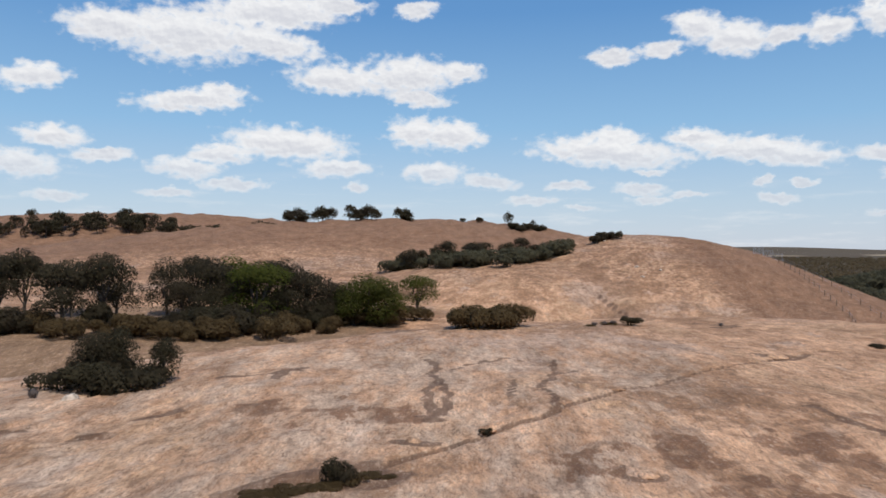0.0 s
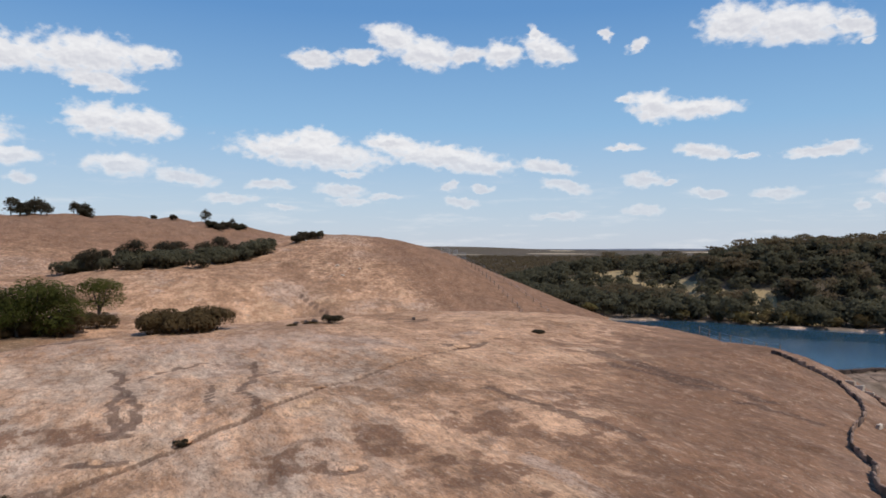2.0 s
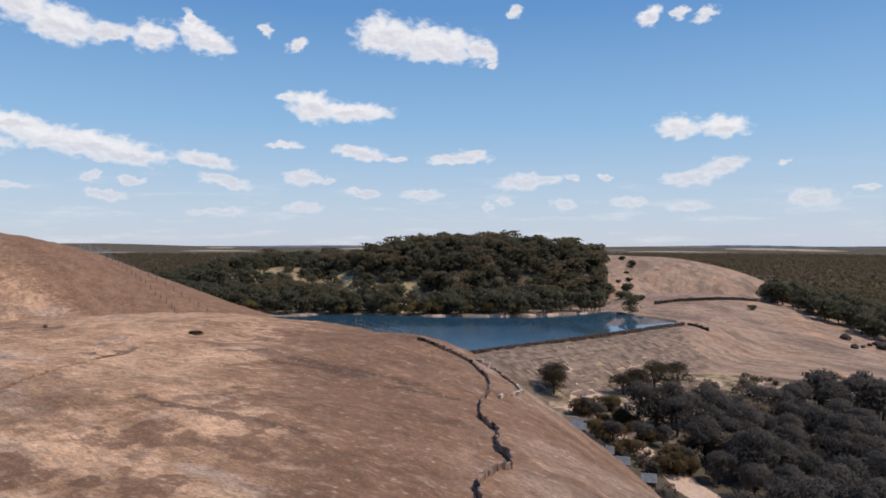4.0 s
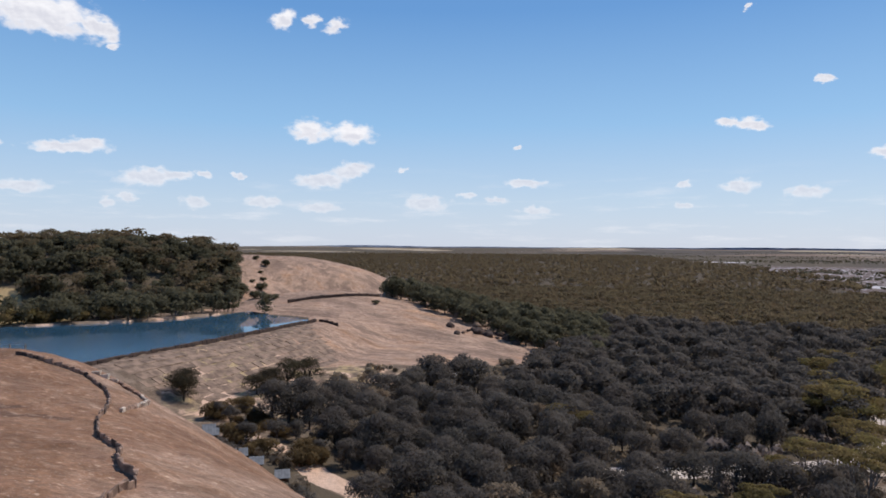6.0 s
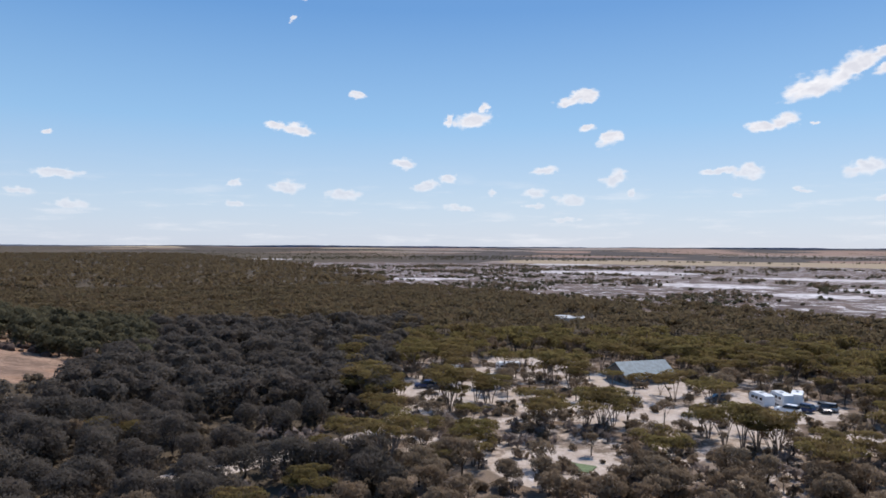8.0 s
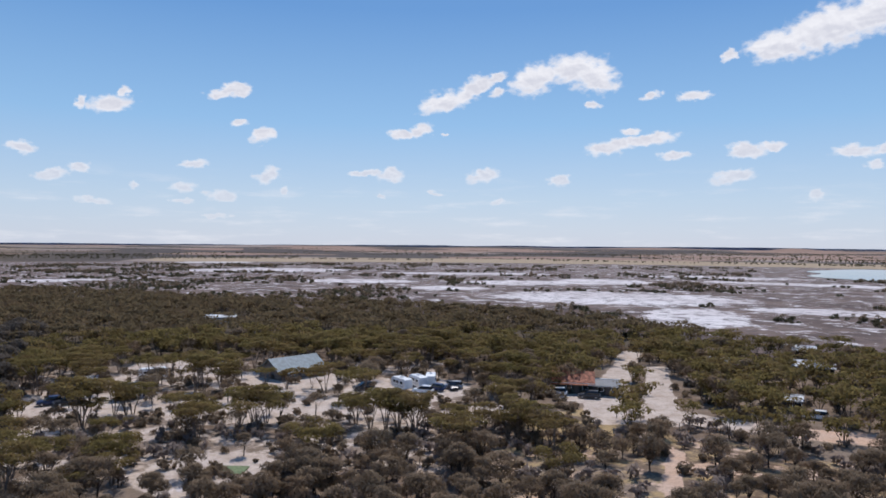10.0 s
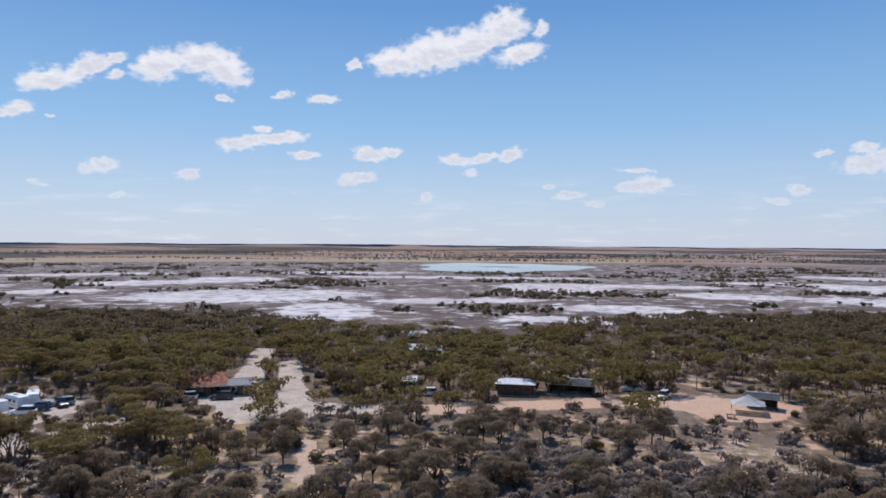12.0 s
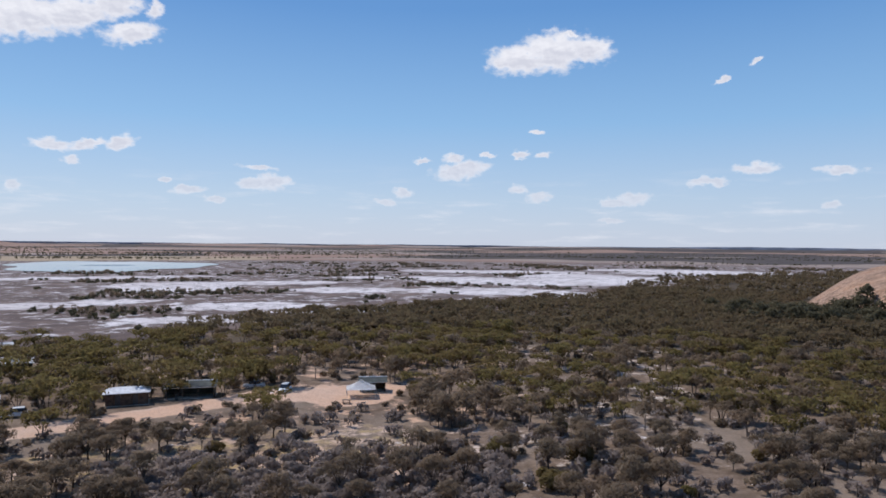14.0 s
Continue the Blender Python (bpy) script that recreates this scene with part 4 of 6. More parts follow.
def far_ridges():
    """The last low ridges, with the blue haze of distance put into their colour."""
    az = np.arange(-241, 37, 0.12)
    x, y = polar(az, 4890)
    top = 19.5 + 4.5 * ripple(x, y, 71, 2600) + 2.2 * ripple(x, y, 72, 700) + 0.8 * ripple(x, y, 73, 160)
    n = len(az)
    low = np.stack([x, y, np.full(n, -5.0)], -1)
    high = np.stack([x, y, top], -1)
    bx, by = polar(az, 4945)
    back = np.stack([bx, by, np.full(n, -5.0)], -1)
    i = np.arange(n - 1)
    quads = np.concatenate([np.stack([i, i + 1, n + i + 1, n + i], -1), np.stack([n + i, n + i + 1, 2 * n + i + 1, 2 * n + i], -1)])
    return tagged(new("backdrop", mesh_from("backdrop", np.concatenate([low, high, back]), quads, HAZE_BLUE)), "low ridges of far bush on the horizon, with blue haze in their colour", "hills", kind="structure")


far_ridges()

# ---- trees and scrub ----
def tube(points, radii, sides=5):
    """A tapered round stem through the points; corners and quads."""
    v, f = [], []
    for k, (p, r) in enumerate(zip(points, radii)):
        for s in range(sides):
            a = 2 * math.pi * s / sides
            v.append((p[0] + r * math.cos(a), p[1] + r * math.sin(a), p[2]))
        if k:
            o = (k - 1) * sides
            for s in range(sides):
                f.append((o + s, o + (s + 1) % sides, o + sides + (s + 1) % sides, o + sides + s))
    return v, f


def joined(pieces):
    v, f = [], []
    for pv, pf in pieces:
        o = len(v)
        v += pv
        f += [tuple(i + o for i in q) for q in pf]
    return np.array(v, float), np.array(f, int)


def foliage(g, blobs, count, size):
    """Small leaf sprays spread over clumps: corners, triangles, a tint and an outward direction for each corner."""
    blobs = np.array(blobs, float)
    area = (blobs[:, 3] * blobs[:, 4] + blobs[:, 3] * blobs[:, 5]) ** 0.9
    pick = g.choice(len(blobs), count, p=area / area.sum())
    b = blobs[pick]
    d = g.normal(size=(count, 3))
    d[:, 2] = np.abs(d[:, 2]) * np.where(g.rand(count) < 0.78, 1, -0.7)
    d /= np.linalg.norm(d, axis=1)[:, None]
    depth = g.uniform(0.5, 1.1, count)[:, None] ** 0.6
    c = b[:, :3] + d * b[:, 3:6] * depth
    n = d + g.normal(size=(count, 3)) * 0.5 + (0, 0, 0.2)
    n /= np.linalg.norm(n, axis=1)[:, None]
    u = np.cross(n, g.normal(size=(count, 3)))
    u /= np.linalg.norm(u, axis=1)[:, None] + 1e-9
    w = np.cross(n, u)
    s = size * g.uniform(0.55, 1.4, count)[:, None]
    k = g.uniform(0.35, 0.75, count)[:, None]
    tri = np.stack([c - u * s, c + w * s * k, c + u * s * 0.55 - w * s * k * 0.8], 1)
    out = d / b[:, 3:6] * b[:, 3:4] + g.normal(size=(count, 3)) * 0.24 + (0, 0, 0.15)
    out /= np.linalg.norm(out, axis=1)[:, None]
    back = (np.cross(tri[:, 1] - tri[:, 0], tri[:, 2] - tri[:, 0]) * out).sum(1) < 0
    tri[back] = tri[back][:, ::-1]
    tint = np.repeat(np.clip(0.6 * g.rand(count) + 0.4 * g.rand(len(blobs))[pick], 0, 1), 3)
    return tri.reshape(-1, 3), np.arange(count * 3).reshape(-1, 3), tint, np.repeat(out, 3, axis=0)


def she_oak(g, level):
    """A round-headed grey-green tree on a short dark trunk, about 6 m high."""
    h = g.uniform(5.2, 6.6)
    blobs, stems = [], [tube([(0, 0, -0.4), (0.1, 0, 1.2), (0.05, 0.1, 2.4)], (0.2, 0.16, 0.12))]
    for k in range(7):
        a, q = k * 0.9 + g.uniform(0, 0.8), g.uniform(0.5, 1.7) if k else 0.1
        z = h - 1.2 - 0.55 * q - g.uniform(0, 0.8)
        blobs.append((q * math.cos(a), q * math.sin(a), z, g.uniform(1.1, 1.6), g.uniform(1.1, 1.6), g.uniform(1.0, 1.4)))
        stems.append(tube([(0.05, 0.1, 1.4), (q * 0.5 * math.cos(a), q * 0.5 * math.sin(a), 2.4), (q * math.cos(a), q * math.sin(a), z + 0.3)], (0.09, 0.07, 0.03), 4))
    for k in range(6):
        a, q = k + g.uniform(0, 0.9), g.uniform(1.2, 1.9)
        blobs.append((q * math.cos(a), q * math.sin(a), g.uniform(1.2, 2.9), 1.0, 1.0, 1.0))
    return grow(g, blobs, stems, level, 0.23 if level <= 0 else 0.36, 2.2 if level <= 0 else 1.1)


def thin_oak(g, level):
    """A small open-crowned bush tree on a thin bare trunk, about 5 m high."""
    h = g.uniform(4.2, 5.4)
    blobs, stems = [], [tube([(0, 0, -0.4), (0.1, 0.05, 1.0), (0.05, 0.1, 2.0)], (0.13, 0.11, 0.08))]
    for k in range(8):
        a, q = k * 0.8 + g.uniform(0, 0.8), g.uniform(0.4, 1.6) if k else 0.1
        z = h - 0.9 - 0.45 * q - g.uniform(0, 0.9)
        blobs.append((q * math.cos(a), q * math.sin(a), z, g.uniform(0.75, 1.2), g.uniform(0.75, 1.2), g.uniform(0.6, 0.9)))
        stems.append(tube([(0.05, 0.1, 1.2), (q * 0.5 * math.cos(a), q * 0.5 * math.sin(a), 2.1), (q * math.cos(a), q * math.sin(a), z + 0.2)], (0.06, 0.05, 0.02), 3))
    return grow(g, blobs, stems, level, 0.21, 1.35)


def mallee(g, level):
    """Several bare leaning stems that fork into flat yellow-green layers, about 7 m high and broader."""
    h = g.uniform(5.8, 7.4)
    blobs, stems = [], []
    for k in range(int(g.uniform(4, 7))):
        a, lean = k * 1.3 + g.uniform(0, 0.8), g.uniform(0.9, 3.3)
        x, y, top = lean * math.cos(a), lean * math.sin(a), h - g.uniform(0.2, 1.0) - 0.28 * lean
        stems.append(tube([(0.15 * math.cos(a), 0.15 * math.sin(a), -0.4), (x * 0.25, y * 0.25, 1.5), (x * 0.6, y * 0.55, 3.2), (x, y, top)], (0.10, 0.08, 0.06, 0.025), 4 if level <= 0 else 3))
        for j in range(3):
            b, q = g.uniform(0, 6.28), g.uniform(0.4, 1.5)
            px, py, pz = x + q * math.cos(b), y + q * math.sin(b), top + g.uniform(-0.5, 0.25)
            blobs.append((px, py, pz, g.uniform(0.9, 1.6), g.uniform(0.9, 1.6), g.uniform(0.35, 0.6)))
            if level <= 0:
                stems.append(tube([(x * 0.6, y * 0.55, 3.2), (px, py, pz)], (0.06, 0.02), 3))
    if level > 0:
        for k in range(4):
            a, q = g.uniform(0, 6.28), g.uniform(0.4, 2.6)
            blobs.append((q * math.cos(a), q * math.sin(a), g.uniform(2.6, 4.2), 1.2, 1.2, 0.8))
    return grow(g, blobs, stems, level, 0.27 if level <= 0 else 0.34, 1.5 if level <= 0 else 1.0)


def heath(g, level):
    """A low dense bush with stems at its foot, about 1.8 m high."""
    blobs = [(g.uniform(-0.9, 0.9), g.uniform(-0.9, 0.9), g.uniform(0.5, 1.0), g.uniform(0.6, 0.95), g.uniform(0.6, 0.95), g.uniform(0.55, 0.85)) for _ in range(6)]
    stems = [tube([(0, 0, -0.3), (b[0], b[1], b[2])], (0.06, 0.02), 3) for b in blobs[:4]]
    return grow(g, blobs, stems, level, 0.24)


def brush(g, level):
    """A thin leafless grey shrub of many twigs, about 1.6 m high."""
    blobs = [(g.uniform(-0.6, 0.6), g.uniform(-0.6, 0.6), g.uniform(0.6, 1.1), 0.7, 0.7, 0.6) for _ in range(3)]
    stems = []
    for k in range(9):
        a, q = g.uniform(0, 6.28), g.uniform(0.3, 1.1)
        stems.append(tube([(0, 0, -0.2), (0.5 * q * math.cos(a), 0.5 * q * math.sin(a), 0.7), (q * math.cos(a), q * math.sin(a), g.uniform(1.2, 1.8))], (0.04, 0.03, 0.01), 3))
    return grow(g, blobs, stems, level, 0.22, 0.5)


LEVELS = {-1: (2500, 0.54), 0: (1300, 0.80), 0.5: (640, 1.0), 1: (360, 1.35), 1.5: (230, 1.55), 2: (110, 2.2), 3: (34, 3.8)}


def grow(g, blobs, stems, level, size, many=1.0):
    count, wide = LEVELS[level]
    crown = foliage(g, blobs, int(count * many), size * wide)
    stems = stems if level <= 0 else stems[:4] if level <= 1 else [tube([(0, 0, -0.4), (0.05, 0, 0.75 * max(b[2] for b in blobs))], (0.13, 0.06), 3)]
    return {"crown": crown, "trunk": joined(stems)}


def turned(v, yaw, scale, place):
    c, s = np.cos(yaw)[:, None], np.sin(yaw)[:, None]
    x, y, z = v[:, 0][None], v[:, 1][None], v[:, 2][None]
    sxy, sz = scale[:, :1], scale[:, 1:]
    return np.stack([(x * c - y * s) * sxy + place[:, :1], (x * s + y * c) * sxy + place[:, 1:2], z * sz + place[:, 2:]], -1)


def thicket(name, kind, level, places, leaf, wood, label, seed, low=0.75, high=1.2, variants=5):
    """One object of many plants: crowns and stems, each turned, sized and tinted by itself."""
    g = np.random.RandomState(seed)
    places = np.asarray(places, float).reshape(-1, 3)
    if not len(places):
        return None
    kinds = [kind(g, level) for _ in range(variants)]
    which = g.randint(0, variants, len(places))
    cv, cf, ct, cn, tv, tf, o, p = [], [], [], [], [], [], 0, 0
    for k, made in enumerate(kinds):
        at = places[which == k]
        if not len(at):
            continue
        yaw, base = g.uniform(0, 6.28, len(at)), g.uniform(low, high, len(at))
        scale = np.stack([base * g.uniform(0.85, 1.2, len(at)), base], -1)
        v, f, t, out = made["crown"]
        w = turned(v, yaw, scale, at)
        cv.append(w.reshape(-1, 3))
        cn.append(turned(out, yaw, np.ones((len(at), 2)), np.zeros((len(at), 3))).reshape(-1, 3))
        cf.append((f[None] + (np.arange(len(at)) * len(v))[:, None, None]).reshape(-1, 3) + o)
        ct.append((0.5 * t[None] + 0.5 * g.rand(len(at))[:, None]).ravel())
        o += len(at) * len(v)
        v, f = made["trunk"]
        w = turned(v, yaw, scale, at)
        tv.append(w.reshape(-1, 3))
        tf.append((f[None] + (np.arange(len(at)) * len(v))[:, None, None]).reshape(-1, 4) + p)
        p += len(at) * len(v)
    ob = new(name, mesh_from(name, np.concatenate(cv), np.concatenate(cf), leaf, {"tint": np.concatenate(ct)}, True, np.concatenate(cn)))
    tagged(ob, label, "vegetation", kind="stuff")
    stem = new("trunks", mesh_from("trunks", np.concatenate(tv), np.concatenate(tf), wood))
    stem.parent = ob
    return ob


def scattered(seed, az, r, per, keep):
    """Places spread evenly over a ring segment, one in each `per` square metres, that pass keep(x, y, az, r)."""
    g = np.random.RandomState(seed)
    area = abs(radians(az[1] - az[0])) * (r[1] ** 2 - r[0] ** 2) / 2
    n = int(area / per)
    a = g.uniform(az[0], az[1], n)
    d = np.sqrt(g.uniform(r[0] ** 2, r[1] ** 2, n))
    x, y = polar(a, d)
    ok = keep(x, y, a, d, g.rand(n))
    x, y = x[ok], y[ok]
    z, rocky = heights(x, y)
    wet = inside(x, y, LAKE)
    ok = ~rocky & ~wet
    return np.stack([x[ok], y[ok], z[ok]], -1)


def bare(x, y):
    return cover(x, y)["sand"]


def tree_object(name, made, leaf, wood, label, group):
    """One tree as a thing with trunk and crown, as a pattern for copies."""
    root = tagged(new(name), label, "tree" if name.endswith("tree") else "shrub", group)
    v, f = made["trunk"]
    trunk = new("trunk", mesh_from("trunk", v, f, wood))
    v, f, t, out = made["crown"]
    crown = new("crown", mesh_from("crown", v, f, leaf, {"tint": t}, True, out))
    trunk.parent = crown.parent = root
    return root


def plant(name, kind, leaf, wood, label, group, places, seed, low=0.75, high=1.2, variants=6, level=0):
    """Single trees as things of their own, copies of a few patterns."""
    g = np.random.RandomState(seed)
    made = []
    for k, (x, y, z) in enumerate(places):
        s, wide = g.uniform(low, high), g.uniform(0.9, 1.15)
        m = pose(x, y, z, 0, 0, g.uniform(0, 360))
        if len(made) < variants:
            ob = tree_object(name, kind(g, level), leaf, wood, label, group)
            made.append(ob)
            ob.matrix_basis = m
        else:
            ob = copy_thing(made[g.randint(variants)], m)
        ob.scale = (s * wide, s * wide, s)


_g = np.random.RandomState(40)


def below_dam(x, y):
    s = (x - DAM_L[0]) * DAM_N[0] + (y - DAM_L[1]) * DAM_N[1]
    u = (x - DAM_L[0]) * DAM_D[0] + (y - DAM_L[1]) * DAM_D[1]
    return s < np.where(u < 0, -40, -27)


# the thick grey wood under the rock
def below_slope(x, y, a, d):
    """Whether a tree stands low enough to leave the rock slope behind it bare."""
    fall = np.interp(a, (-90, -88, -86, -82, -78, -72, -69, -67.5, -66, -64.5, -62), (0.0, 0.155, 0.169, 0.163, 0.157, 0.152, 0.154, 0.165, 0.18, 0.205, 0.215))
    return (d > 205) | ((25.8 - soil_height(x, y)) / d > fall)


near_wood = scattered(1, (-112, -62), (72, 132), 12.0, lambda x, y, a, d, p: (bare(x, y) < 0.35) & below_dam(x, y) & below_slope(x, y, a, d) & ((a < -72.5) | (d > 97) | (p < 0.06)) & (p < 0.34 + 0.8 * (a > -97)))
plant("she_oak_tree", she_oak, LEAF_GREY, BARK, "round grey-green she-oak in thick bush on the plain", "she-oaks below the rock", near_wood[:235], 5, 0.5, 1.25)
plant("thin_she_oak_tree", thin_oak, LEAF_DRY, BARK, "thin brownish she-oak in thick bush on the plain", "thin she-oaks below the rock", near_wood[235:300], 30, 0.7, 1.4)
thicket("she_oak_wood", she_oak, 0.5, np.concatenate([near_wood[300:], scattered(2, (-114, -62), (132, 265), 20.0, lambda x, y, a, d, p: (bare(x, y) < 0.4) & below_dam(x, y) & below_slope(x, y, a, d))]), LEAF_GREY, BARK, "dense grey-green she-oak bush below the rock", 6, 0.75, 1.3)
yellow_gums = scattered(15, (-113, -88), (74, 128), 190.0, lambda x, y, a, d, p: p < 0.9)
plant("mallee_tree", mallee, LEAF_OLIVE, BARK_PALE, "yellow-green mallee gum standing in the grey she-oak bush", "mallee gums in the she-oak bush", yellow_gums[:24], 26, 0.6, 0.95, 4)
# the open wood in front of the camp road
open_wood = scattered(3, (-241, -112), (72, 122), 21.0, lambda x, y, a, d, p: (bare(x, y) < 0.5) & ((a < -150) | (d < 105)) & ~((abs(a + 195.6) < 4.0) & (d > 110)) & (p < np.where(a < -207, 0.6, np.where(a < -180, 0.34, np.where(a < -150, 0.72, 1.0)))))
plant("bush_tree", thin_oak, LEAF_DRY, BARK, "dull grey-green bush tree on bare sandy ground", "trees of the open bush", open_wood[:300], 7, 0.5, 1.2)
thicket("bush_wood", thin_oak, 0.5, np.concatenate([open_wood[300:], scattered(41, (-150, -122), (74, 104), 24.0, lambda x, y, a, d, p: (bare(x, y) < 0.8) & (p < 0.85))]), LEAF_DRY, BARK, "thin grey-green bush trees on sandy ground", 35, 0.45, 1.1)
thicket("brushwood", brush, 2, scattered(4, (-241, -100), (70, 135), 7.0, lambda x, y, a, d, p: (bare(x, y) < 0.5) & (p < 0.33)), BRUSH, BARK, "thin leafless grey brushwood on sandy ground", 8)
thicket("grey_brush", brush, 1, scattered(27, (-209, -176), (82, 107), 2.3, lambda x, y, a, d, p: (bare(x, y) < 0.6) & (ripple(x, y, 57, 14) + 0.06 * (100 - d) > -0.2)), BRUSH, BARK_PALE, "thick leafless lilac-grey brush on pale ground", 28, 0.7, 1.3)
plant("yellow_shrub", heath, LEAF_OLIVE, BARK, "yellow-green rounded bush in the open bush", "yellow bushes of the open bush", scattered(33, (-232, -184), (86, 120), 150.0, lambda x, y, a, d, p: p < 0.7)[:26], 34, 0.7, 1.6)
thicket("heath_scrub", heath, 2, scattered(14, (-240, -62), (70, 235), 16.0, lambda x, y, a, d, p: (bare(x, y) < 0.6) & below_dam(x, y) & (p < np.where(a < -112, np.where(d > 120, 0.42, 0.18), np.where(d > 170, 0.0, 1.0)))), LEAF_DRY, BARK, "low dull scrub between the trees", 9, 0.5, 1.0)
def clear_front(a, d):
    """Open ground in front of the clearing, the shed, the caravans and the red-roofed house."""
    return ((abs(a + 195.6) < 4.6) & (d > 112) & (d < 156)) | ((abs(a + 131.3) < 3.0) & (d > 138) & (d < 168)) | ((abs(a + 142.6) < 3.0) & (d > 128) & (d < 166)) | ((abs(a + 154.6) < 3.0) & (d > 122) & (d < 152))


# gums with pale forked stems about the camp
camp_gums = scattered(5, (-154, -108), (95, 200), 64.0, lambda x, y, a, d, p: (bare(x, y) < 0.95) & ~clear_front(a, d) & (p < np.where((d < 122) & (a < -128), 0.85, 1.0)))
plant("mallee_tree", mallee, LEAF_OLIVE, BARK_PALE, "yellow-green mallee gum with forked pale stems on white sand", "mallee gums about the camp", camp_gums[:220], 10, 0.7, 1.3)
thicket("camp_bush", thin_oak, 0.5, scattered(42, (-153, -112), (100, 172), 52.0, lambda x, y, a, d, p: ~clear_front(a, d) & (p < np.where(a < -138, 0.9, 0.7))), LEAF_DRY, BARK, "thin dull bush trees scattered on the white sand of the camp", 43, 0.6, 1.15)
plant("shed_gum_tree", mallee, LEAF_OLIVE, BARK_PALE, "small yellow-green gum in front of the big shed", "gums in front of the big shed",
      [(x, y, heights(np.array([x]), np.array([y]))[0][0]) for x, y in ((121.5, -101.0), (114.5, -108.0), (117.5, -103.5), (110.5, -112.5))], 29, 0.6, 0.74, 4)
_beyond = np.concatenate([camp_gums[220:], scattered(6, (-241, -112), (122, 230), 29.0, lambda x, y, a, d, p: (bare(x, y) < 0.5) & ((a < -150) | (d > 185)) & ~clear_front(a, d) & ~((a > -187.5) & (a < -177) & (d < 149)) & (p < np.where(a < -196, 0.9, 1.0)))])
_turn = azimuth(_beyond[:, 0], _beyond[:, 1])
_dry = _g.rand(len(_beyond)) < np.where(_turn < -184, 0.55, 0.15)
thicket("mallee_wood", mallee, 1, _beyond[~_dry], LEAF_OLIVE, BARK, "olive mallee bush beyond the camp road", 11, 0.65, 1.05)
thicket("dry_wood", thin_oak, 1, _beyond[_dry], LEAF_DRY, BARK_PALE, "dry grey bush trees with pale stems among the mallee", 36, 0.8, 1.4)
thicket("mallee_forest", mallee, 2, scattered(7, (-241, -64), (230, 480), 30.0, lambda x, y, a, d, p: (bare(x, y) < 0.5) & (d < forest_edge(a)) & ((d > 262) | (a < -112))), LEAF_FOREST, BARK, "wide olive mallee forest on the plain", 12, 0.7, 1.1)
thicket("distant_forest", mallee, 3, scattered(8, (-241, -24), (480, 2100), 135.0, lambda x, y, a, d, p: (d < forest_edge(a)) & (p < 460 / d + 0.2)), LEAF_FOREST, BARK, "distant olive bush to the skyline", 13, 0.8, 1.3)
def on_lake(a, d):
    return (a > -188) & (a < -168) & (d > 770) & (d < 1140)


# scrub on the salt flats and tree lines among the paddocks
thicket("saltbush", heath, 3, scattered(9, (-241, -100), (230, 1100), 14.0, lambda x, y, a, d, p: (d > forest_edge(a) * 0.94) & (cover(x, y)["salt"] < 0.62) & (ripple(x, y, 31, 130) + 0.8 * ripple(x, y, 32, 45) > np.where(a > -128, 0.1, 0.52)) & (p < 150 / d + 0.12) & ~on_lake(a, d)), LEAF_HILL, BARK, "patches of dark low scrub on the salt flats", 14, 0.5, 1.25)
thicket("saltbush_trees", she_oak, 3, scattered(19, (-241, -100), (230, 1100), 50.0, lambda x, y, a, d, p: (d > forest_edge(a) * 0.94) & (cover(x, y)["salt"] < 0.5) & (ripple(x, y, 31, 130) + 0.5 * ripple(x, y, 32, 45) > 0.6) & ~on_lake(a, d)), LEAF_DRY, BARK, "dark small trees in lines between the salt pans", 24, 0.35, 0.65)
def tree_lines(seed, count):
    """Belts of trees along far paddock fences, mostly across the line of sight."""
    g, out = np.random.RandomState(seed), []
    for _ in range(count):
        r, a, length = 1180 * (3.2 ** g.uniform(0, 1)), g.uniform(-241, -60), g.uniform(150, 800)
        cx, cy = polar(a, r)
        turn = radians(a) + g.normal() * 0.25
        k = g.uniform(-0.5, 0.5, int(length / 6)) * length
        wide = g.normal(size=len(k)) * g.uniform(3, 18)
        x, y = cx + k * math.cos(turn) - wide * math.sin(turn), cy + k * math.sin(turn) + wide * math.cos(turn)
        out.append(np.stack([x, y, heights(x, y)[0]], -1))
    return np.concatenate(out)


thicket("paddock_trees", she_oak, 3, tree_lines(10, 130), LEAF_HILL, BARK, "dark belts of trees between far paddocks", 15, 0.4, 0.8)
# the wooded hill behind the reservoir
thicket("hill_wood", she_oak, 1.5, scattered(11, (-68, -28), (188, 390), 15.0, lambda x, y, a, d, p: (cover(x, y)["grass"] < np.where(p < 0.3, 2.0, 0.4)) & (a > -66.5)), LEAF_HILL, BARK, "dark dense trees over the hill behind the reservoir", 16, 0.75, 1.2)
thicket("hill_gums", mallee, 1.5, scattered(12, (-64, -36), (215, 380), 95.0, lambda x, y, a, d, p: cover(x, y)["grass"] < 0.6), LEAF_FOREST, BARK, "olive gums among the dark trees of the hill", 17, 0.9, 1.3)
thicket("camp_shrubs", heath, 2, scattered(20, (-156, -108), (88, 205), 30.0, lambda x, y, a, d, p: p < 0.8), LEAF_DRY, BARK, "scattered low shrubs on the white sand of the camp", 25, 0.35, 0.9)

# ---- plants on and about the rock ----
def at_land(places):
    return [(x, y, land(x, y)) for x, y in places]


def around(seed, x0, y0, x1, y1, spread, count):
    g = np.random.RandomState(seed)
    k = g.rand(count)
    return at_land([(x0 + (x1 - x0) * a + g.normal() * spread, y0 + (y1 - y0) * a + g.normal() * spread) for a in k])


